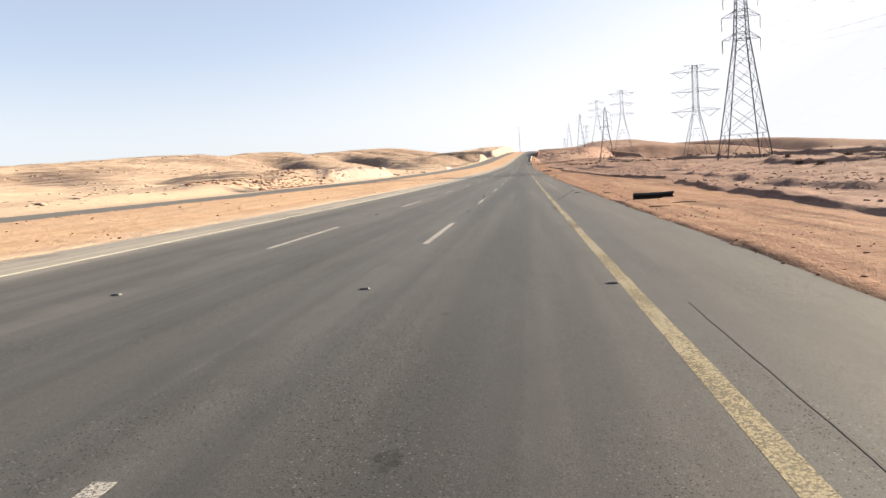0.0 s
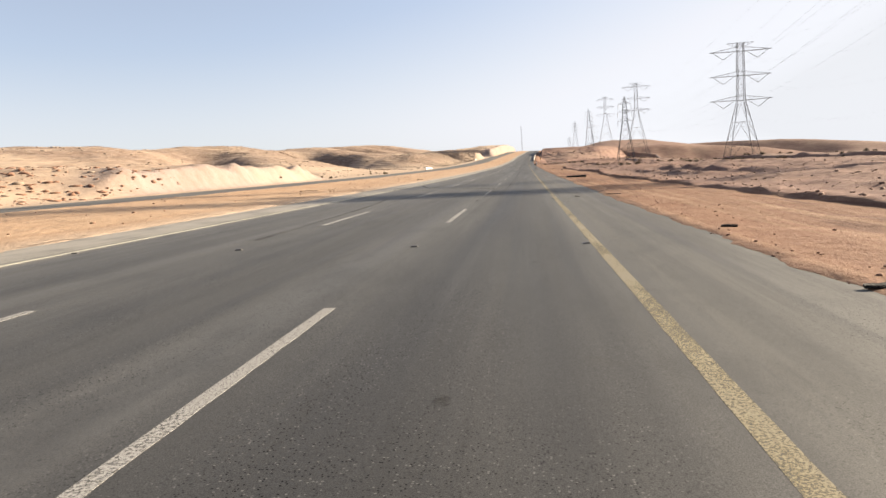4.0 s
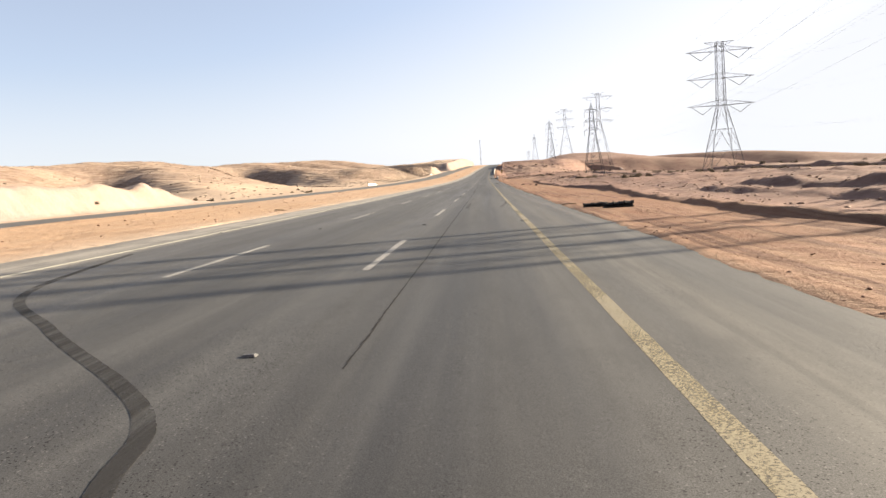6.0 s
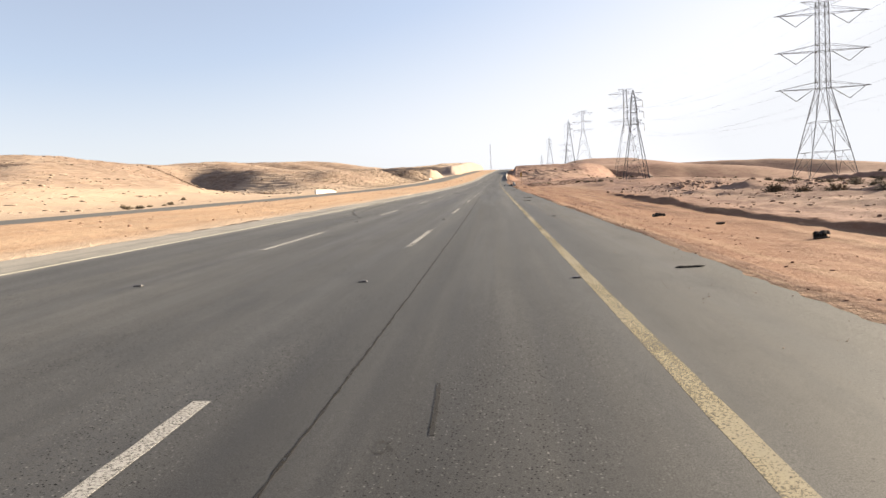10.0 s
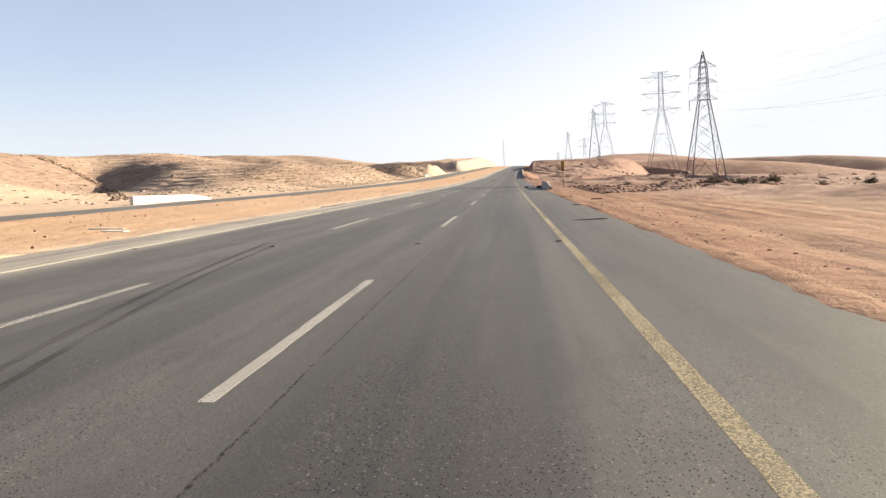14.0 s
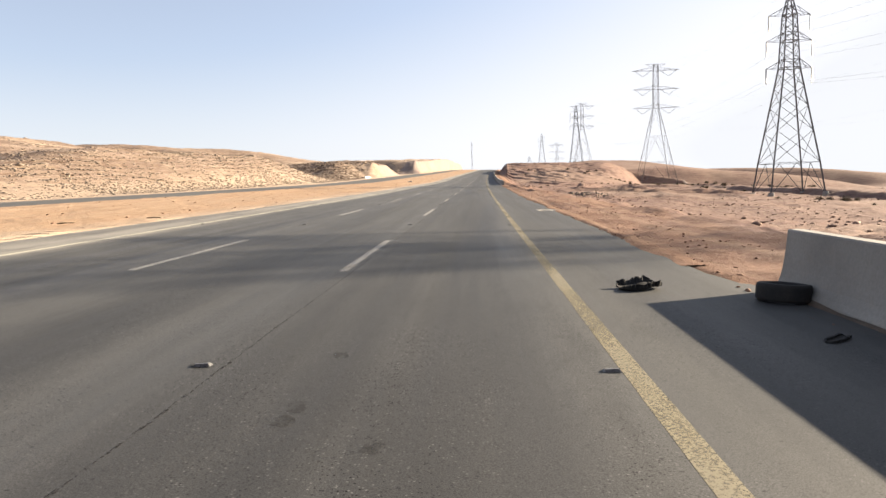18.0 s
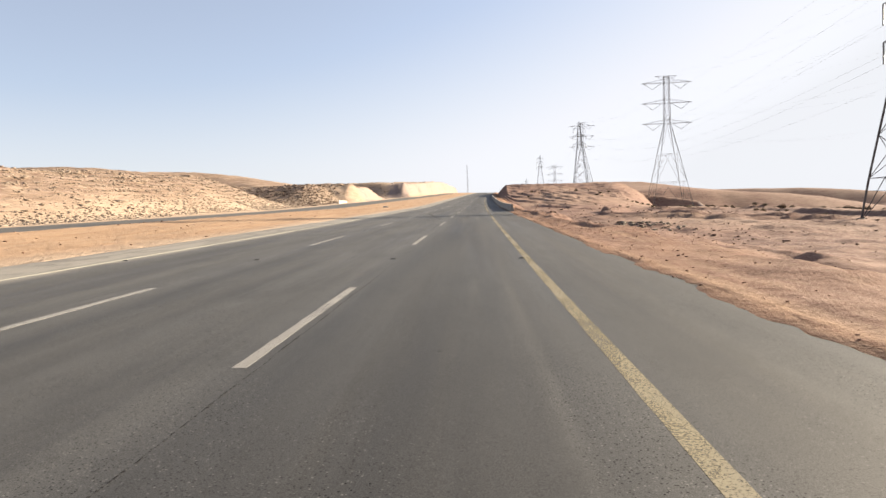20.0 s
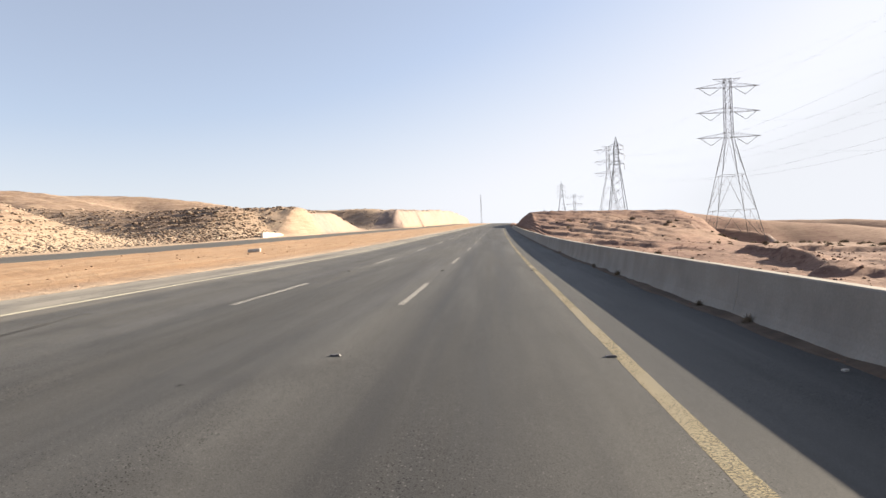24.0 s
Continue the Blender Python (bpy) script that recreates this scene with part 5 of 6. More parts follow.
for k in range(0, 30):
    for x in (-0.29, -LANE, -2 * LANE, -10.85):
        y = CYCLE * k + 12
        if rs.random() < 0.06 and k > 2:
            continue
        m = Matrix.Translation((x + rs.uniform(-0.03, 0.03), y, on_road(x, y, 0.001))) @ Matrix.Rotation(rs.uniform(-0.08, 0.08), 4, "Z") @ Matrix.Rotation(-math.atan(-CROSSFALL), 4, "Y")
        if not used:
            first_stud.matrix_basis, used = m, True
        else:
            copy_thing(first_stud, m)


# ---- walls beyond the other carriageway ----
def parapet(x, y0, y1, h, name, label):
    v = []
    f = []
    rows = ((y0, h), (y0 + 1.2, h), (y0 + 0.7 * (y1 - y0), h * 0.8), (y1, h * 0.2))
    for y, hh in rows:
        base = float(profile(y)) + FAR_Z - 0.6
        v += [(x - 0.18, y, base), (x - 0.18, y, base + hh + 0.57), (x - 0.15, y, base + hh + 0.6), (x + 0.15, y, base + hh + 0.6), (x + 0.18, y, base + hh + 0.57), (x + 0.18, y, base)]
    for j in range(3):
        for i in range(6):
            k = 6 * j
            f.append((k + i, k + (i + 1) % 6, k + 6 + (i + 1) % 6, k + 6 + i))
    f += [(5, 4, 3, 2, 1, 0), tuple(range(18, 24))]
    return tagged(mesh_object(name, v, f, WHITE_WALL), label, "wall")


parapet(-42.4, 373.9, 394.0, 0.95, "culvert_parapet", "whitewashed concrete culvert parapet beside the far carriageway")
parapet(-42.6, 627.0, 640.0, 0.95, "culvert_parapet", "whitewashed concrete culvert end wall below the cutting")

# ---- the lattice mast on the skyline ----
mast = thing("radio_mast", "thin grey lattice radio mast standing on the skyline", "mast")
mx, my = -9.0, 1800.0
mz = on_land(mx, my) - 2
MAST_H = 112.0 - mz
for k in range(3):
    a = 2.094 * k
    b = Bars()
    b.bar((mx + 1.6 * math.cos(a), my + 1.6 * math.sin(a), mz), (mx + 0.8 * math.cos(a), my + 0.8 * math.sin(a), mz + MAST_H), 0.3)
    b.make("leg", STEEL, mast)
b = Bars()
for k in range(24):
    z0, z1 = mz + MAST_H * k / 24, mz + MAST_H * (k + 1) / 24
    for q in range(3):
        a0, a1 = 2.094 * q, 2.094 * (q + 1)
        r = 1.6 - 0.8 * k / 24
        b.bar((mx + r * math.cos(a0), my + r * math.sin(a0), z0), (mx + r * math.cos(a1), my + r * math.sin(a1), z1), 0.14)
b.make("bracing", STEEL, mast)


# ---- stones ----
def ico_mesh():
    bm = bmesh.new()
    bmesh.ops.create_icosphere(bm, subdivisions=1, radius=1)
    v = np.array([tuple(q.co) for q in bm.verts])
    f = np.array([[q.index for q in p.verts] for p in bm.faces])
    bm.free()
    return v, f


ICO_V, ICO_F = ico_mesh()
rg = np.random.RandomState(5)


def stones(name, xs, ys, sizes, mat, label, flat=0.6, long=1.6, sink=0.25):
    """Many uneven stones in one mesh, each sunk a little into the ground."""
    n = len(xs)
    zs = np.where((xs > EDGE_L) & (xs < EDGE_R), profile(ys) + CROSSFALL * xs + 0.002, land(xs, ys))
    turn = rg.uniform(0, 2 * np.pi, n)
    v = ICO_V[None] * (1 + 0.32 * rg.uniform(-1, 1, (n, len(ICO_V), 1)))
    v = v * np.stack([sizes * rg.uniform(0.8, long, n), sizes * rg.uniform(0.7, 1.1, n), sizes * flat * rg.uniform(0.6, 1.2, n)], -1)[:, None]
    x = v[..., 0] * np.cos(turn)[:, None] - v[..., 1] * np.sin(turn)[:, None] + xs[:, None]
    y = v[..., 0] * np.sin(turn)[:, None] + v[..., 1] * np.cos(turn)[:, None] + ys[:, None]
    z = v[..., 2] + (zs + sizes * flat * (1 - 2 * sink) * 0.6)[:, None]
    co = np.stack([x, y, z], -1).reshape(-1, 3).astype(np.float32)
    fs = (ICO_F[None] + (np.arange(n) * len(ICO_V))[:, None, None]).reshape(-1, 3).astype(np.int32)
    me = bpy.data.meshes.new(name)
    me.vertices.add(len(co))
    me.vertices.foreach_set("co", co.ravel())
    me.loops.add(fs.size)
    me.loops.foreach_set("vertex_index", fs.ravel())
    me.polygons.add(len(fs))
    me.polygons.foreach_set("loop_start", np.arange(0, fs.size, 3, dtype=np.int32))
    me.update(calc_edges=True)
    me.materials.append(mat)
    return tagged(new(name, me), label, "stones", kind="stuff")


def spread(n, x0, x1, y0, y1, size_lo, size_hi, power=2.5, clump=0.0, seed=0, bias=1.0):
    x = x0 + (x1 - x0) * rg.uniform(0, 1, n) ** bias
    y = rg.uniform(y0, y1, n)
    s = size_lo + (size_hi - size_lo) * rg.uniform(0, 1, n) ** power
    if clump:
        keep = fbm(x, y, 14, 3, 200 + seed) + rg.uniform(-0.4, 0.4, n) > clump
        x, y, s = x[keep], y[keep], s[keep]
    return x, y, s


stones("shoulder_gravel", *spread(7000, 2.35, 5.0, -5, 545, 0.008, 0.042, 4, bias=2.2), RED_STONE, "small reddish gravel along the edge of the asphalt")
stones("edge_gravel", *spread(5000, 2.6, 9.0, 455, 560, 0.004, 0.024, 3, clump=-0.1, seed=17, bias=1.4), RED_STONE, "coarse reddish gravel on the embankment's edge")
stones("verge_clods", *spread(2600, 2.75, 8.5, 352, 510, 0.008, 0.05, 3.2, clump=-0.1, seed=18, bias=1.2), RED_STONE, "reddish clods and grit on the broken verge")
stones("spoil_rubble", *spread(4500, 5.8, 20, 356, 388, 0.025, 0.18, 3.0, clump=0.0, seed=23, bias=1.3), PLAIN_STONE, "broken brown rubble where the graded shoulder ends", 0.55, 1.7, 0.3)
stones("gully_rocks", *spread(9000, -100, -43.5, 600, 668, 0.06, 0.42, 3, clump=-0.5, seed=24, bias=0.7), SLOPE_STONE, "dark broken rocks on the shaded hillside", 0.5, 1.9, 0.35)
stones("rock_pile", rg.normal(14.3, 2.1, 420), rg.normal(497.5, 3.2, 420), 0.03 + 0.22 * rg.uniform(0, 1, 420) ** 2.2, STONE, "pale broken rocks tipped below the embankment", 0.65, 1.5, 0.2)
stones("scattered_pebbles", *spread(420, 0.75, 2.45, 196, 216, 0.009, 0.026, 2.2, clump=-0.2, seed=19), PEBBLE, "dark pebbles scattered on the paved shoulder", 0.7, 1.4, 0.1)
stones("loose_gravel", *spread(5000, 0.7, 2.4, 150, 262, 0.004, 0.011, 3.4, clump=0.05, seed=1), PLAIN_STONE, "small loose stones scattered on the asphalt shoulder")
stones("shoulder_stones", *spread(420, 2.8, 12, -5, 545, 0.008, 0.022, 3, clump=0.0, seed=2), RED_STONE, "stones and clods on the orange shoulder")
rub = np.array(spread(22000, 8.5, 60, -5, 600, 0.015, 0.11, 3.5, clump=0.1, seed=3, bias=1.6))
rub = rub[:, ~((rub[1] > 270) & (rub[1] < 356) & (rub[0] < 26)) & (rub[0] > berm_x(rub[1]))]
stones("plain_rubble", *rub, PLAIN_STONE, "pale rubble strewn over the rough ground")
# two rows of broken rock where an old track climbs the slope
way = np.array([(-58, 400), (-80, 437), (-102, 472), (-120, 497), (-136, 518), (-147, 522), (-160, 523)], float)
k = rg.uniform(0, len(way) - 1.001, 1500)
i = k.astype(int)
row = way[i] + (way[i + 1] - way[i]) * (k - i)[:, None]
side = np.where(rg.uniform(0, 1, 1500) < 0.62, 1.6, -2.4)
stones("track_rocks", row[:, 0] + side + rg.normal(0, 0.45, 1500), row[:, 1] - 0.7 * side + rg.normal(0, 0.45, 1500), 0.12 + 0.42 * rg.uniform(0, 1, 1500) ** 2.2, SLOPE_STONE, "dark broken rocks in two rows up the slope", 0.6, 1.9, 0.3)
stones("embankment_rubble", *spread(16000, 7.0, 62, 395, 650, 0.02, 0.20, 5, clump=0.25, seed=13, bias=1.3), PLAIN_STONE, "brown rubble below the road embankment")
stones("ledge_rubble", *spread(1600, -60, -43.5, 112, 172, 0.06, 0.45, 3, clump=0.0, seed=14), RED_STONE, "reddish broken ledges above the sandy bank", 0.4, 2.0, 0.4)
bank_x, bank_y = [], []
for k, bx in enumerate((13.2, 17.0, 24.0, 33.0, 44.0, 58.0)):
    by = rg.uniform(0, 372, 1500)
    bank_y.append(by)
    bank_x.append(bx + (1 + 0.5 * k) * 1.3 * fbm(by * 0 + 3.1, by, 35, 3, 43) + rg.normal(0.2, 0.7 + 0.2 * k, 1500))
bank_x, bank_y = np.concatenate(bank_x), np.concatenate(bank_y)
keep = (bank_x > 9.5) & ((bank_y < 275) | (bank_x > 19))
stones("bank_rubble", bank_x[keep], bank_y[keep], 0.015 + 0.10 * rg.uniform(0, 1, int(keep.sum())) ** 3, PLAIN_STONE, "broken brown rubble along the scraped banks", 0.5, 1.8, 0.3)
stones("far_rubble", *spread(3500, 40, 150, 20, 640, 0.08, 0.32, 4, clump=0.15, seed=4), PLAIN_STONE, "pale rocks scattered over the open plain")
stones("median_stones", *spread(2500, -27, -13.4, -5, 640, 0.012, 0.08, 4, seed=5), RED_STONE, "small stones on the sandy median")
stones("hill_rocks", *spread(16000, -100, -44, 440, 645, 0.05, 0.32, 3.5, clump=-0.5, seed=6, bias=0.75), STONE, "broken pale rock covering the hillside", 0.36, 2.2, 0.4)
stones("hill_slabs", *spread(22000, -74, -43.5, 470, 640, 0.05, 0.28, 3, clump=-0.6, seed=16, bias=0.7), STONE, "pale broken slabs on the near hillside", 0.5, 1.9, 0.35)
stones("slope_rocks", *spread(12000, -190, -47, 20, 640, 0.08, 0.6, 3.5, clump=0.1, seed=7), STONE, "rocks scattered over the sandy slopes", 0.4, 2.2, 0.4)
stones("cutting_rocks", *spread(9000, -110, -47, 640, 860, 0.1, 0.45, 3, clump=-0.1, seed=8), STONE, "rocks on the hill above the road cutting", 0.55, 1.8)
stones("hill_clods", *spread(6000, 9, 260, 600, 960, 0.05, 0.4, 4, clump=0.05, seed=9), RED_STONE, "reddish rocks on the eroded hill", 0.55, 1.8)
stones("heap_rubble", np.concatenate([rg.normal(hx, 3.2, 260) for hx in (33, 40, 29, 47, 24, 20, 17, 22)]), np.concatenate([rg.normal(hy, 3.0, 260) for hy in (420, 432, 428, 441, 409, 296, 284, 276)]),
       0.04 + 0.22 * rg.uniform(0, 1, 260 * 8) ** 2.5, PLAIN_STONE, "rubble tipped in heaps beside the track")


# ---- shrubs ----
def shrub_mesh(seed, n=170):
    """A low dry bush: stiff twigs from one root, each with small leaf blades."""
    r = random.Random(seed)
    v, f = [], []
    for _ in range(n):
        a, tilt = r.uniform(0, 2 * math.pi), r.uniform(0.15, 1.35)
        long = r.uniform(0.45, 1.0) * (1.05 - 0.25 * tilt)
        d = Vector((math.sin(tilt) * math.cos(a), math.sin(tilt) * math.sin(a), math.cos(tilt)))
        p, q = d * long * r.uniform(0.1, 0.5), d * long
        q.z = max(q.z, 0.02)
        side = d.cross(Vector((r.uniform(-1, 1), r.uniform(-1, 1), r.uniform(-1, 1)))).normalized() * 0.018
        k = len(v)
        v += [tuple(p - side), tuple(p + side), tuple(q)]
        f.append((k, k + 1, k + 2))
        for _ in range(4):
            c = p.lerp(q, r.uniform(0.3, 1.0))
            u = Vector((r.uniform(-1, 1), r.uniform(-1, 1), r.uniform(-1, 1))).normalized() * r.uniform(0.05, 0.11)
            w = u.orthogonal().normalized() * 0.035
            k = len(v)
            v += [tuple(c - w), tuple(c + w), tuple(c + u)]
            f.append((k, k + 1, k + 2))
    me = bpy.data.meshes.new("shrub")
    me.from_pydata(v, [], f)
    me.materials.append(SHRUB)
    return me


SHRUBS = [shrub_mesh(k) for k in range(5)]
rb = random.Random(21)
count = 0
for x, y, s in ((2.44, 519.0, 0.2), (2.42, 521.6, 0.16), (2.45, 531.0, 0.22), (2.43, 536.5, 0.18), (2.44, 552.0, 0.2)):
    ob = new("dry_weed", SHRUBS[int(y) % 5])
    ob.matrix_basis = Matrix.Translation((x, y, on_road(x, y))) @ Matrix.Diagonal((s, s, s, 1))
    tagged(ob, "small dry weed growing at the barrier's foot", "weed", "weeds at the barrier")
spots_b = [(10.1, 370.6, 1.0), (8.2, 367.5, 0.5), (15.5, 362, 1.1), (17, 358, 0.8), (-43.8, 297, 0.9), (-45, 302, 0.7), (-47, 312, 0.8), (-52, 322, 0.9), (-44, 238, 0.8), (-44.5, 233, 0.7), (-43.5, 205, 0.6), (-58, 340, 1.0)]
spots_b += [(-43.2, 293.5, 1.2), (-43.3, 296.6, 0.8), (-46, 308, 0.6), (-50, 304.7, 0.8)]
while len(spots_b) < 96:
    x, y = rb.uniform(14, 52), rb.uniform(218, 330)
    if x > 13 + 0.24 * (y - 218) + rb.uniform(-3, 8) or y < 262:
        spots_b.append((x, y, rb.uniform(0.55, 1.25)))
far_b = []
while len(far_b) < 420:
    x, y = 13 + 135 * rb.random() ** 1.1, rb.uniform(60, 720)
    patch = float(fbm(np.array([x]), np.array([y]), 45, 3, 300)[0]) + 0.7 * band(x, 25, 45, 100, 125) * np.maximum(band(y, 190, 240, 420, 470), band(y, 540, 580, 690, 730))
    if patch + rb.uniform(-0.3, 0.3) > 0.42 and not (385 < y < 530 and x < 45):
        (spots_b if x < 48 and len(spots_b) < 300 else far_b).append((x, y, rb.uniform(0.45, 1.2) * (1 + 0.5 * (x > 35))))
for x, y, s in spots_b:
    ob = new("shrub", SHRUBS[count % 5])
    ob.matrix_basis = Matrix.Translation((x, y, on_land(x, y) - 0.03)) @ Matrix.Rotation(rb.uniform(0, 6.28), 4, "Z") @ Matrix.Diagonal((s, s, s * rb.uniform(0.55, 0.8), 1))
    tagged(ob, "low dry brown desert shrub on sandy ground", "shrub", "desert shrubs")
    count += 1
# the scrub farther out, too much to tell apart
v, f = [], []
for x, y, s in far_b:
    m = Matrix.Translation((x, y, on_land(x, y) - 0.03)) @ Matrix.Rotation(rb.uniform(0, 6.28), 4, "Z") @ Matrix.Diagonal((s, s, s * rb.uniform(0.55, 0.8), 1))
    k, me = len(v), SHRUBS[len(v) % 5]
    v += [tuple(m @ q.co) for q in me.vertices]
    f += [tuple(k + i for i in p.vertices) for p in me.polygons]
tagged(mesh_object("far_scrub", v, f, SHRUB), "dry brown scrub scattered over the open plain", "scrub", kind="stuff")


# ---- blown tyres and litter ----
def tread_strip(x, y, length, turn, height=0.2, width=0.24, curl=0.5, seed=0, label="black strip of torn tyre tread on the orange shoulder", ground=None):
    """A torn length of tyre tread, curled up at its sides, with ribs and frayed ends."""
    r = random.Random(seed)
    n, v, f = 22, [], []
    for k in range(n + 1):
        s = k / n
        thin = 1.0 if height > 0.045 else 0.35
        lift = 0.22 * height * math.sin(3.1 * s + seed) ** 2 + 0.004
        end = min(s, 1 - s)
        w = width * (0.55 + 0.45 * min(1, end * 9)) * r.uniform(0.85, 1.1)
        hh = height * (0.5 + 0.5 * min(1, end * 7)) * r.uniform(0.8, 1.15)
        bend = 0.25 * curl * (s - 0.5) ** 2 * length
        rib = 0.012 * (k % 2)
        px = (s - 0.5) * length
        v += [(px, bend - w / 2, lift + hh * 0.8), (px, bend - w * 0.42 - rib, lift + 0.02 * thin), (px, bend, lift), (px, bend + w * 0.42 + rib, lift + 0.03 * thin), (px, bend + w / 2, lift + hh),
              (px, bend + w / 2 - 0.02, lift + hh), (px, bend + w * 0.38, lift + 0.055 * thin), (px, bend, lift + 0.03 * thin), (px, bend - w * 0.38, lift + 0.045 * thin), (px, bend - w / 2 + 0.02, lift + hh * 0.8)]
    for k in range(n):
        for q in range(10):
            a = 10 * k
            f.append((a + q, a + (q + 1) % 10, a + 10 + (q + 1) % 10, a + 10 + q))
    f += [tuple(range(9, -1, -1)), tuple(range(10 * n, 10 * n + 10))]
    ob = mesh_object("tyre_strip", v, f, RUBBER)
    z = on_land(x, y) if ground is None else ground
    ob.matrix_basis = pose(x, y, z - 0.01, 0, 0, turn)
    return tagged(ob, label, "tyre debris", "torn tyre pieces")


def tread_roll(x, y, length, turn, radius=0.16, seed=0, torn=0.0):
    """A length of truck tread that has curled into an open roll, ribbed along its back."""
    r = random.Random(seed)
    n, m, v, f = 26, 20, [], []
    for k in range(n + 1):
        s = k / n
        end = min(s, 1 - s)
        rad = radius * (1 + 0.05 * math.sin(5 * s + seed) + torn * 0.22 * r.uniform(-1, 1))
        bend = 0.05 * math.sin(2.2 * s + seed) * length
        px = (s - 0.5) * length
        for shell in (0, 1):
            for q in range(m + 1):
                a = math.radians(-62 + 304 * q / m)
                rib = 0.008 * (q % 3 == 0) if shell == 0 else 0.024
                jag = (torn * r.uniform(0, 0.09) if end < 0.05 else 0) * (1 if s > 0.5 else -1)
                rr = rad - rib
                v.append((px - jag, bend + rr * 1.05 * math.sin(a + 0.3), max(0.0, rad * 0.93 - rr * math.cos(a + 0.3) * (0.93 if math.cos(a + 0.3) > 0 else 0.9 - torn * 0.25 * math.sin(9 * s) ** 2))))
    w = m + 1
    for k in range(n):
        o = 2 * w * k
        for q in range(m):
            f += [(o + q, o + q + 1, o + 2 * w + q + 1, o + 2 * w + q), (o + w + q + 1, o + w + q, o + 3 * w + q, o + 3 * w + q + 1)]
        f += [(o, o + 2 * w, o + 3 * w, o + w), (o + m, o + w + m, o + 3 * w + m, o + 2 * w + m)]
    for o in (0, 2 * w * n):
        f += [(o + q, o + w + q, o + w + q + 1, o + q + 1) for q in range(m)]
    ob = mesh_object("tyre_strip", v, f, RUBBER)
    ob.matrix_basis = pose(x, y, on_land(x, y) - 0.012, 0, 0, turn)
    return tagged(ob, "rolled length of black truck tyre tread on the orange shoulder", "tyre debris", "torn tyre pieces")


def road_z(x, y):
    return on_road(x, y, 0.002)


tread_roll(3.95, 34.4, 1.2, -9, 0.155, 1)
tread_roll(4.8, 35.5, 1.0, 3, 0.15, 2)
tread_roll(3.3, 162.9, 1.1, -12, 0.12, 3, 0.5)
tread_roll(4.05, 161.6, 1.3, -4, 0.15, 4, 0.45)
tread_roll(5.85, 233.6, 0.36, 0, 0.10, 5, 0.5)
tread_strip(5.3, 239.0, 0.25, 10, 0.07, 0.16, 0.2, 8)
tread_strip(4.5, 243.5, 0.5, 25, 0.12, 0.26, 0.6, 9)
tread_strip(3.05, 104.6, 0.35, -12, 0.06, 0.16, 0.5, 10)
tread_strip(2.55, 96.8, 0.4, 15, 0.05, 0.14, 0.5, 11)
tread_strip(2.6, 121.7, 0.7, -10, 0.03, 0.1, 0.5, 6)
tread_strip(3.9, 344.8, 0.7, -20, 0.05, 0.14, 0.3, 7)
for k, (x, y, ln, tu, w) in enumerate(((1.69, 229.0, 0.5, 12, 0.08), (0.9, 246.6, 0.18, -15, 0.06), (0.75, 269.4, 0.75, 5, 0.1), (1.3, 278.4, 0.8, 0, 0.12), (1.35, 325.9, 1.25, 2, 0.1), (2.1, 338.3, 0.5, 0, 0.15),
                                       (0.94, 121.6, 0.22, 5, 0.08), (1.69, 45.2, 0.35, 8, 0.1), (-0.31, 494, 0.2, 8, 0.04))):
    tread_strip(x, y, ln, tu, 0.03, w, 0.4, 20 + k, "flat scrap of black tyre tread on the asphalt", road_z(x, y))
tread_strip(0.92, 394.3, 0.62, 20, 0.13, 0.4, 0.8, 40, "crumpled black tyre scrap on the asphalt", road_z(0.92, 394.3))
tread_strip(2.35, 386.5, 0.7, 60, 0.06, 0.26, 0.5, 41, "crumpled black tyre scrap beside the barrier", road_z(2.35, 386.5))
tread_strip(2.2, 384.6, 0.5, 85, 0.03, 0.1, 0.5, 42, "flat scrap of tyre beside the barrier", road_z(2.2, 384.6))
tread_strip(2.1, 391.2, 0.4, 40, 0.04, 0.12, 0.5, 43, "flat scrap of tyre beside the barrier", road_z(2.1, 391.2))

# a whole tyre lying against the barrier's end
tyre = thing("tyre", "worn black tyre lying flat against the barrier's end", "tyre", at=pose(2.52, 393.4, road_z(2.5, 393.4) + 0.115, 0, 4, 20))
ring, seg = 16, 36
prof = [(0.33, 0.0), (0.33, 0.07), (0.315, 0.105), (0.25, 0.115), (0.2, 0.09), (0.185, 0.06), (0.185, -0.06), (0.2, -0.09), (0.25, -0.115), (0.315, -0.105), (0.33, -0.07)]
v, f = [], []
for q in range(seg):
    a = 2 * math.pi * q / seg
    for r_, z_ in prof:
        g = 0.012 if q % 2 and r_ > 0.32 else 0
        v.append(((r_ - g) * math.cos(a), (r_ - g) * math.sin(a), z_))
m_ = len(prof)
for q in range(seg):
    for i in range(m_):
        a, b = q * m_, ((q + 1) % seg) * m_
        f.append((a + i, a + (i + 1) % m_, b + (i + 1) % m_, b + i))
mesh_object("tread", v, f, RUBBER, tyre, smooth=True)


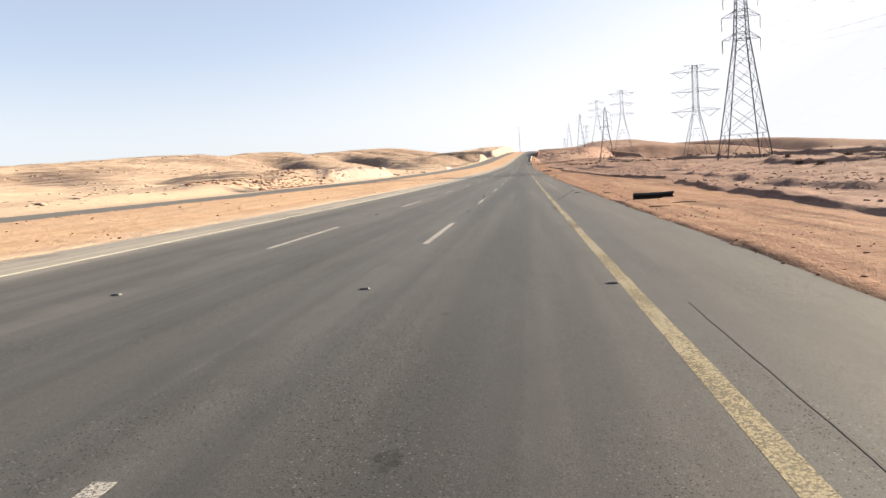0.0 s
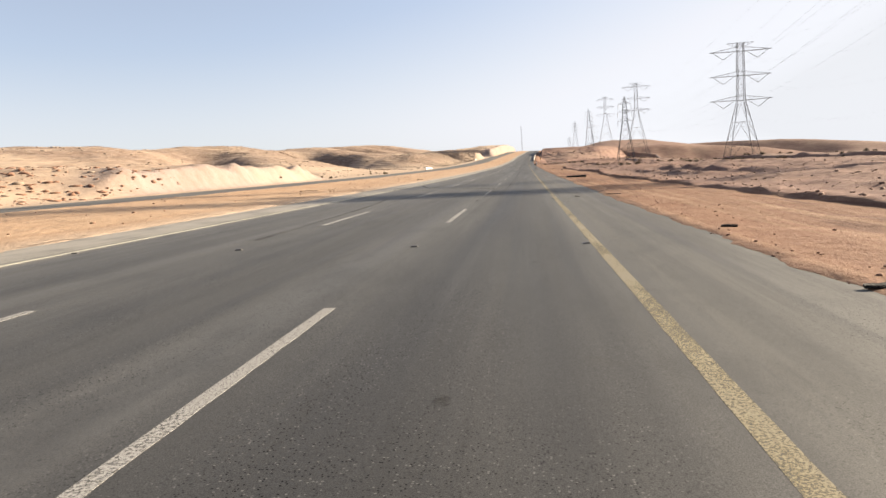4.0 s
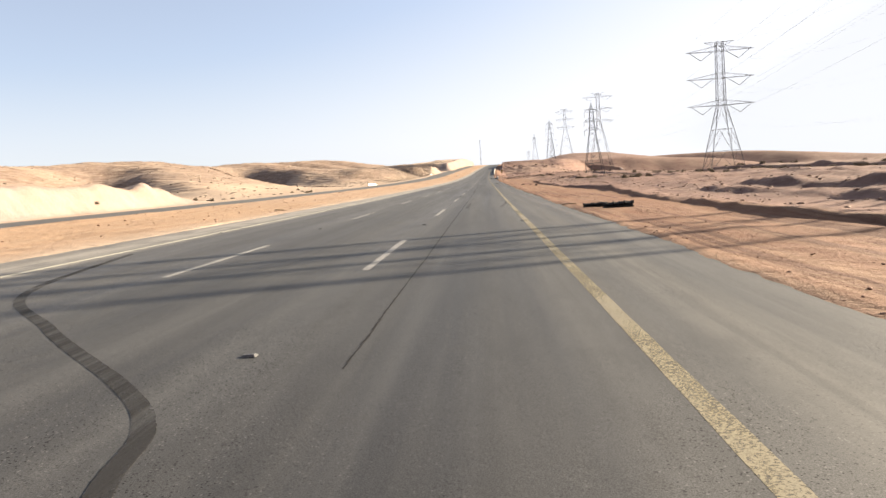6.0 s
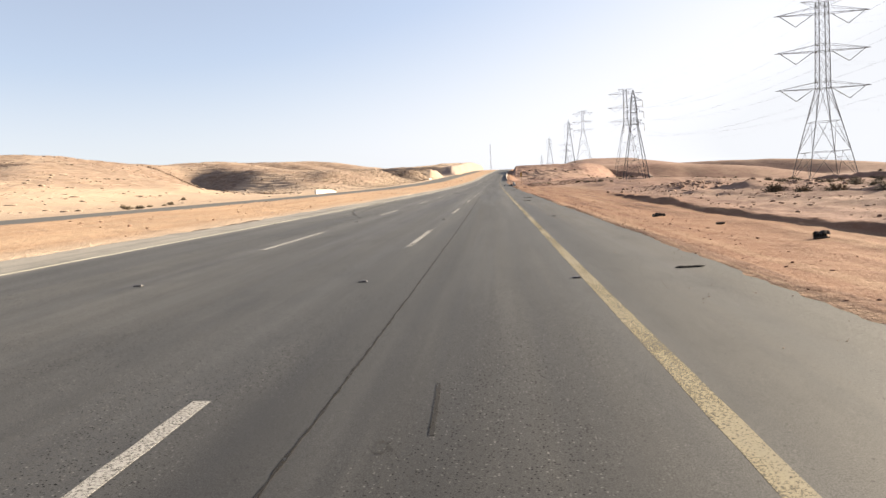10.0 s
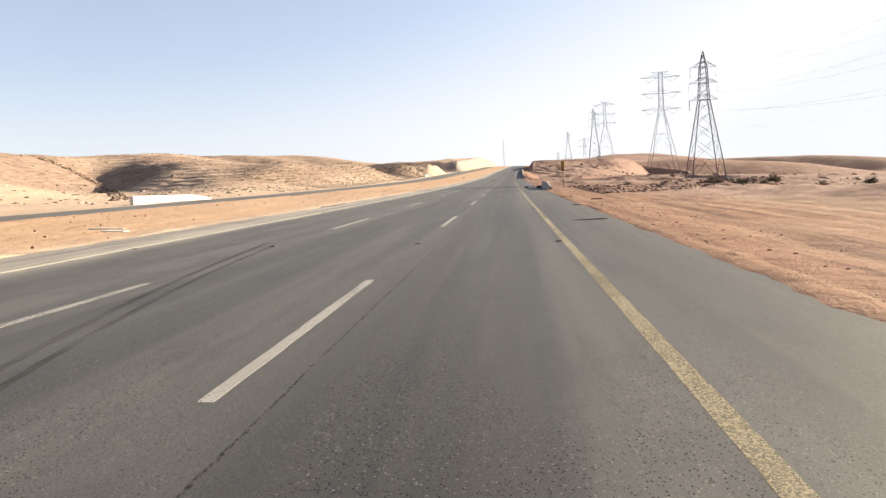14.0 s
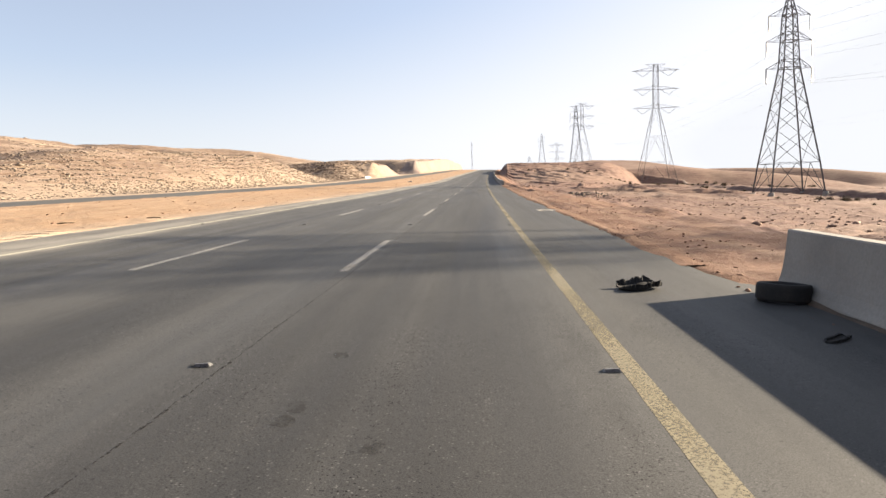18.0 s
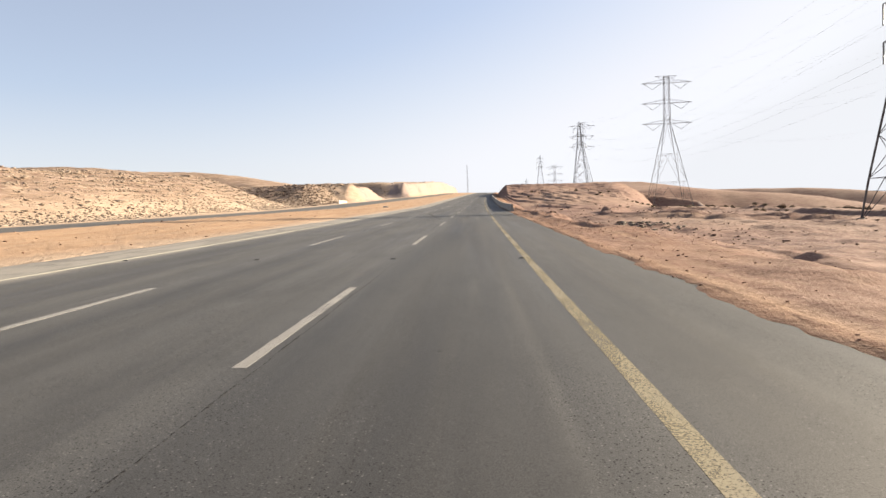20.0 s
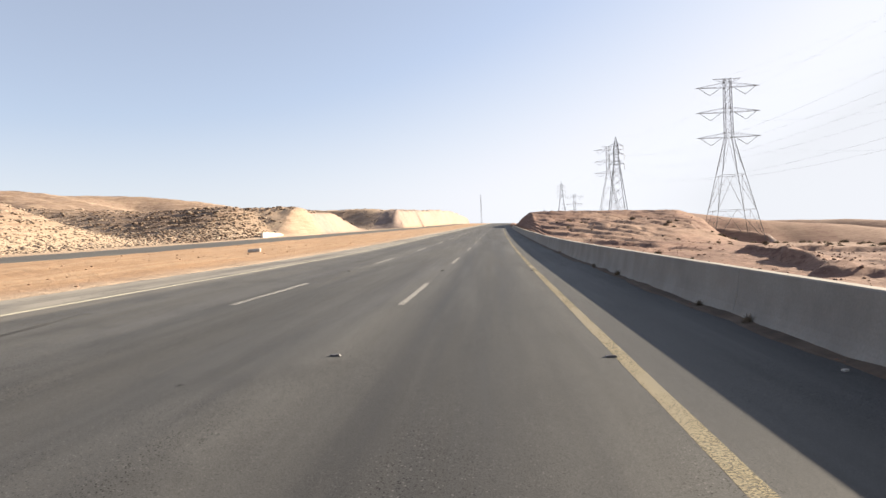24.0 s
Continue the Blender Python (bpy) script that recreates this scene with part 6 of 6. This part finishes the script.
def stick(x, y, length, turn, thick=0.05, mat=WOOD, label="weathered grey-brown stick lying on the sand", cat="stick", name="stick"):
    r = random.Random(int(x * 100 + y))
    v, f = [], []
    n = 8
    for k in range(n + 1):
        s = k / n
        w = thick * (1 - 0.5 * s) * r.uniform(0.8, 1.2)
        px, py, pz = (s - 0.5) * length, 0.06 * math.sin(4 * s + x), 0.5 * thick + 0.03 * math.sin(3.1 * s) * length
        for q in range(5):
            a = 2 * math.pi * q / 5
            v.append((px, py + w * math.cos(a), pz + w * 0.8 * math.sin(a)))
    for k in range(n):
        for q in range(5):
            f.append((5 * k + q, 5 * k + (q + 1) % 5, 5 * k + 5 + (q + 1) % 5, 5 * k + 5 + q))
    f += [(4, 3, 2, 1, 0), tuple(range(5 * n, 5 * n + 5))]
    ob = mesh_object(name, v, f, mat)
    ob.matrix_basis = pose(x, y, on_land(x, y), 0, 0, turn)
    return tagged(ob, label, cat, "sticks")


for x, y, ln, tu in ((-18.8, 142.8, 1.6, 8), (-17.5, 144.9, 0.5, 30), (-14.6, 175.6, 0.9, -15), (-15.3, 177.8, 0.6, 20), (2.6, 166.6, 0.7, -10), (3.1, 42.1, 0.4, 0), (-25.9, 379.6, 0.9, 0), (-24.9, 378.5, 0.6, 30),
                     (-13.7, 410.4, 0.5, 0), (-15.1, 407, 0.5, 15), (4.6, 30.2, 0.9, -6), (3.2, 27.5, 0.7, -20), (2.6, 350.8, 0.8, -12), (2.9, 351.4, 0.4, 10)):
    stick(x, y, ln, tu, 0.035)


def plank(x, y, w, l, turn, mat, label, name, cat, h=0.05):
    bm = bmesh.new()
    bmesh.ops.create_cube(bm, size=1, matrix=Matrix.Diagonal((l, w, h, 1)))
    for q in bm.verts:
        q.co.z += 0.25 * h * math.sin(9 * q.co.x + y)
    bmesh.ops.bevel(bm, geom=bm.edges[:], offset=h * 0.2, segments=1, affect="EDGES")
    ob = part(name, bm, mat)
    ob.matrix_basis = pose(x, y, on_land(x, y) + h * 0.4, 2, 3, turn)
    return tagged(ob, label, cat)


plank(-16.35, 325.9, 0.25, 1.3, 4, PAPER, "pale weathered board lying on the median", "board", "board")
plank(-15.1, 324.3, 0.3, 1.0, -12, PAPER, "pale weathered board lying on the median", "board", "board")
plank(2.75, 370.5, 0.16, 0.22, 20, PAPER, "crumpled pale paper at the asphalt's edge", "paper_scrap", "litter", 0.03)
plank(-19.0, 556.7, 0.5, 0.9, 10, PAPER, "pale concrete fragment on the median", "concrete_fragment", "rubble", 0.25)
ob = plank(2.12, 515.2, 0.05, 0.08, 30, PAPER, "crumpled pale paper at the barrier's foot", "paper_scrap", "litter", 0.03)
ob.matrix_basis = pose(2.12, 515.2, on_road(2.12, 515.2, 0.014), 4, 6, 30)


# ---- all that lies along the road follows its bend ----
def carry_round(ob):
    """Move a thing, or the points of one that was built in place, along the curve."""
    at = ob.matrix_basis.translation
    if at.length > 0.001:
        ob.matrix_basis = Matrix.Translation((float(bend(at.x, at.y)), 0, 0)) @ ob.matrix_basis
        return
    for o in [ob] + list(ob.children_recursive):
        if o.type == "MESH":
            co = np.empty(3 * len(o.data.vertices), np.float32)
            o.data.vertices.foreach_get("co", co)
            co = co.reshape(-1, 3)
            if len(co) and co[:, 1].max() > BEND_Y:
                co[:, 0] += bend(co[:, 0].astype(float), co[:, 1].astype(float))
                o.data.vertices.foreach_set("co", co.ravel())
                o.data.update()


for ob in [o for o in scene.objects if o.parent is None and o.type in ("MESH", "EMPTY")]:
    if ob.name.split(".")[0] not in ("lattice_tower", "power_cable", "earth_wire", "radio_mast"):
        carry_round(ob)
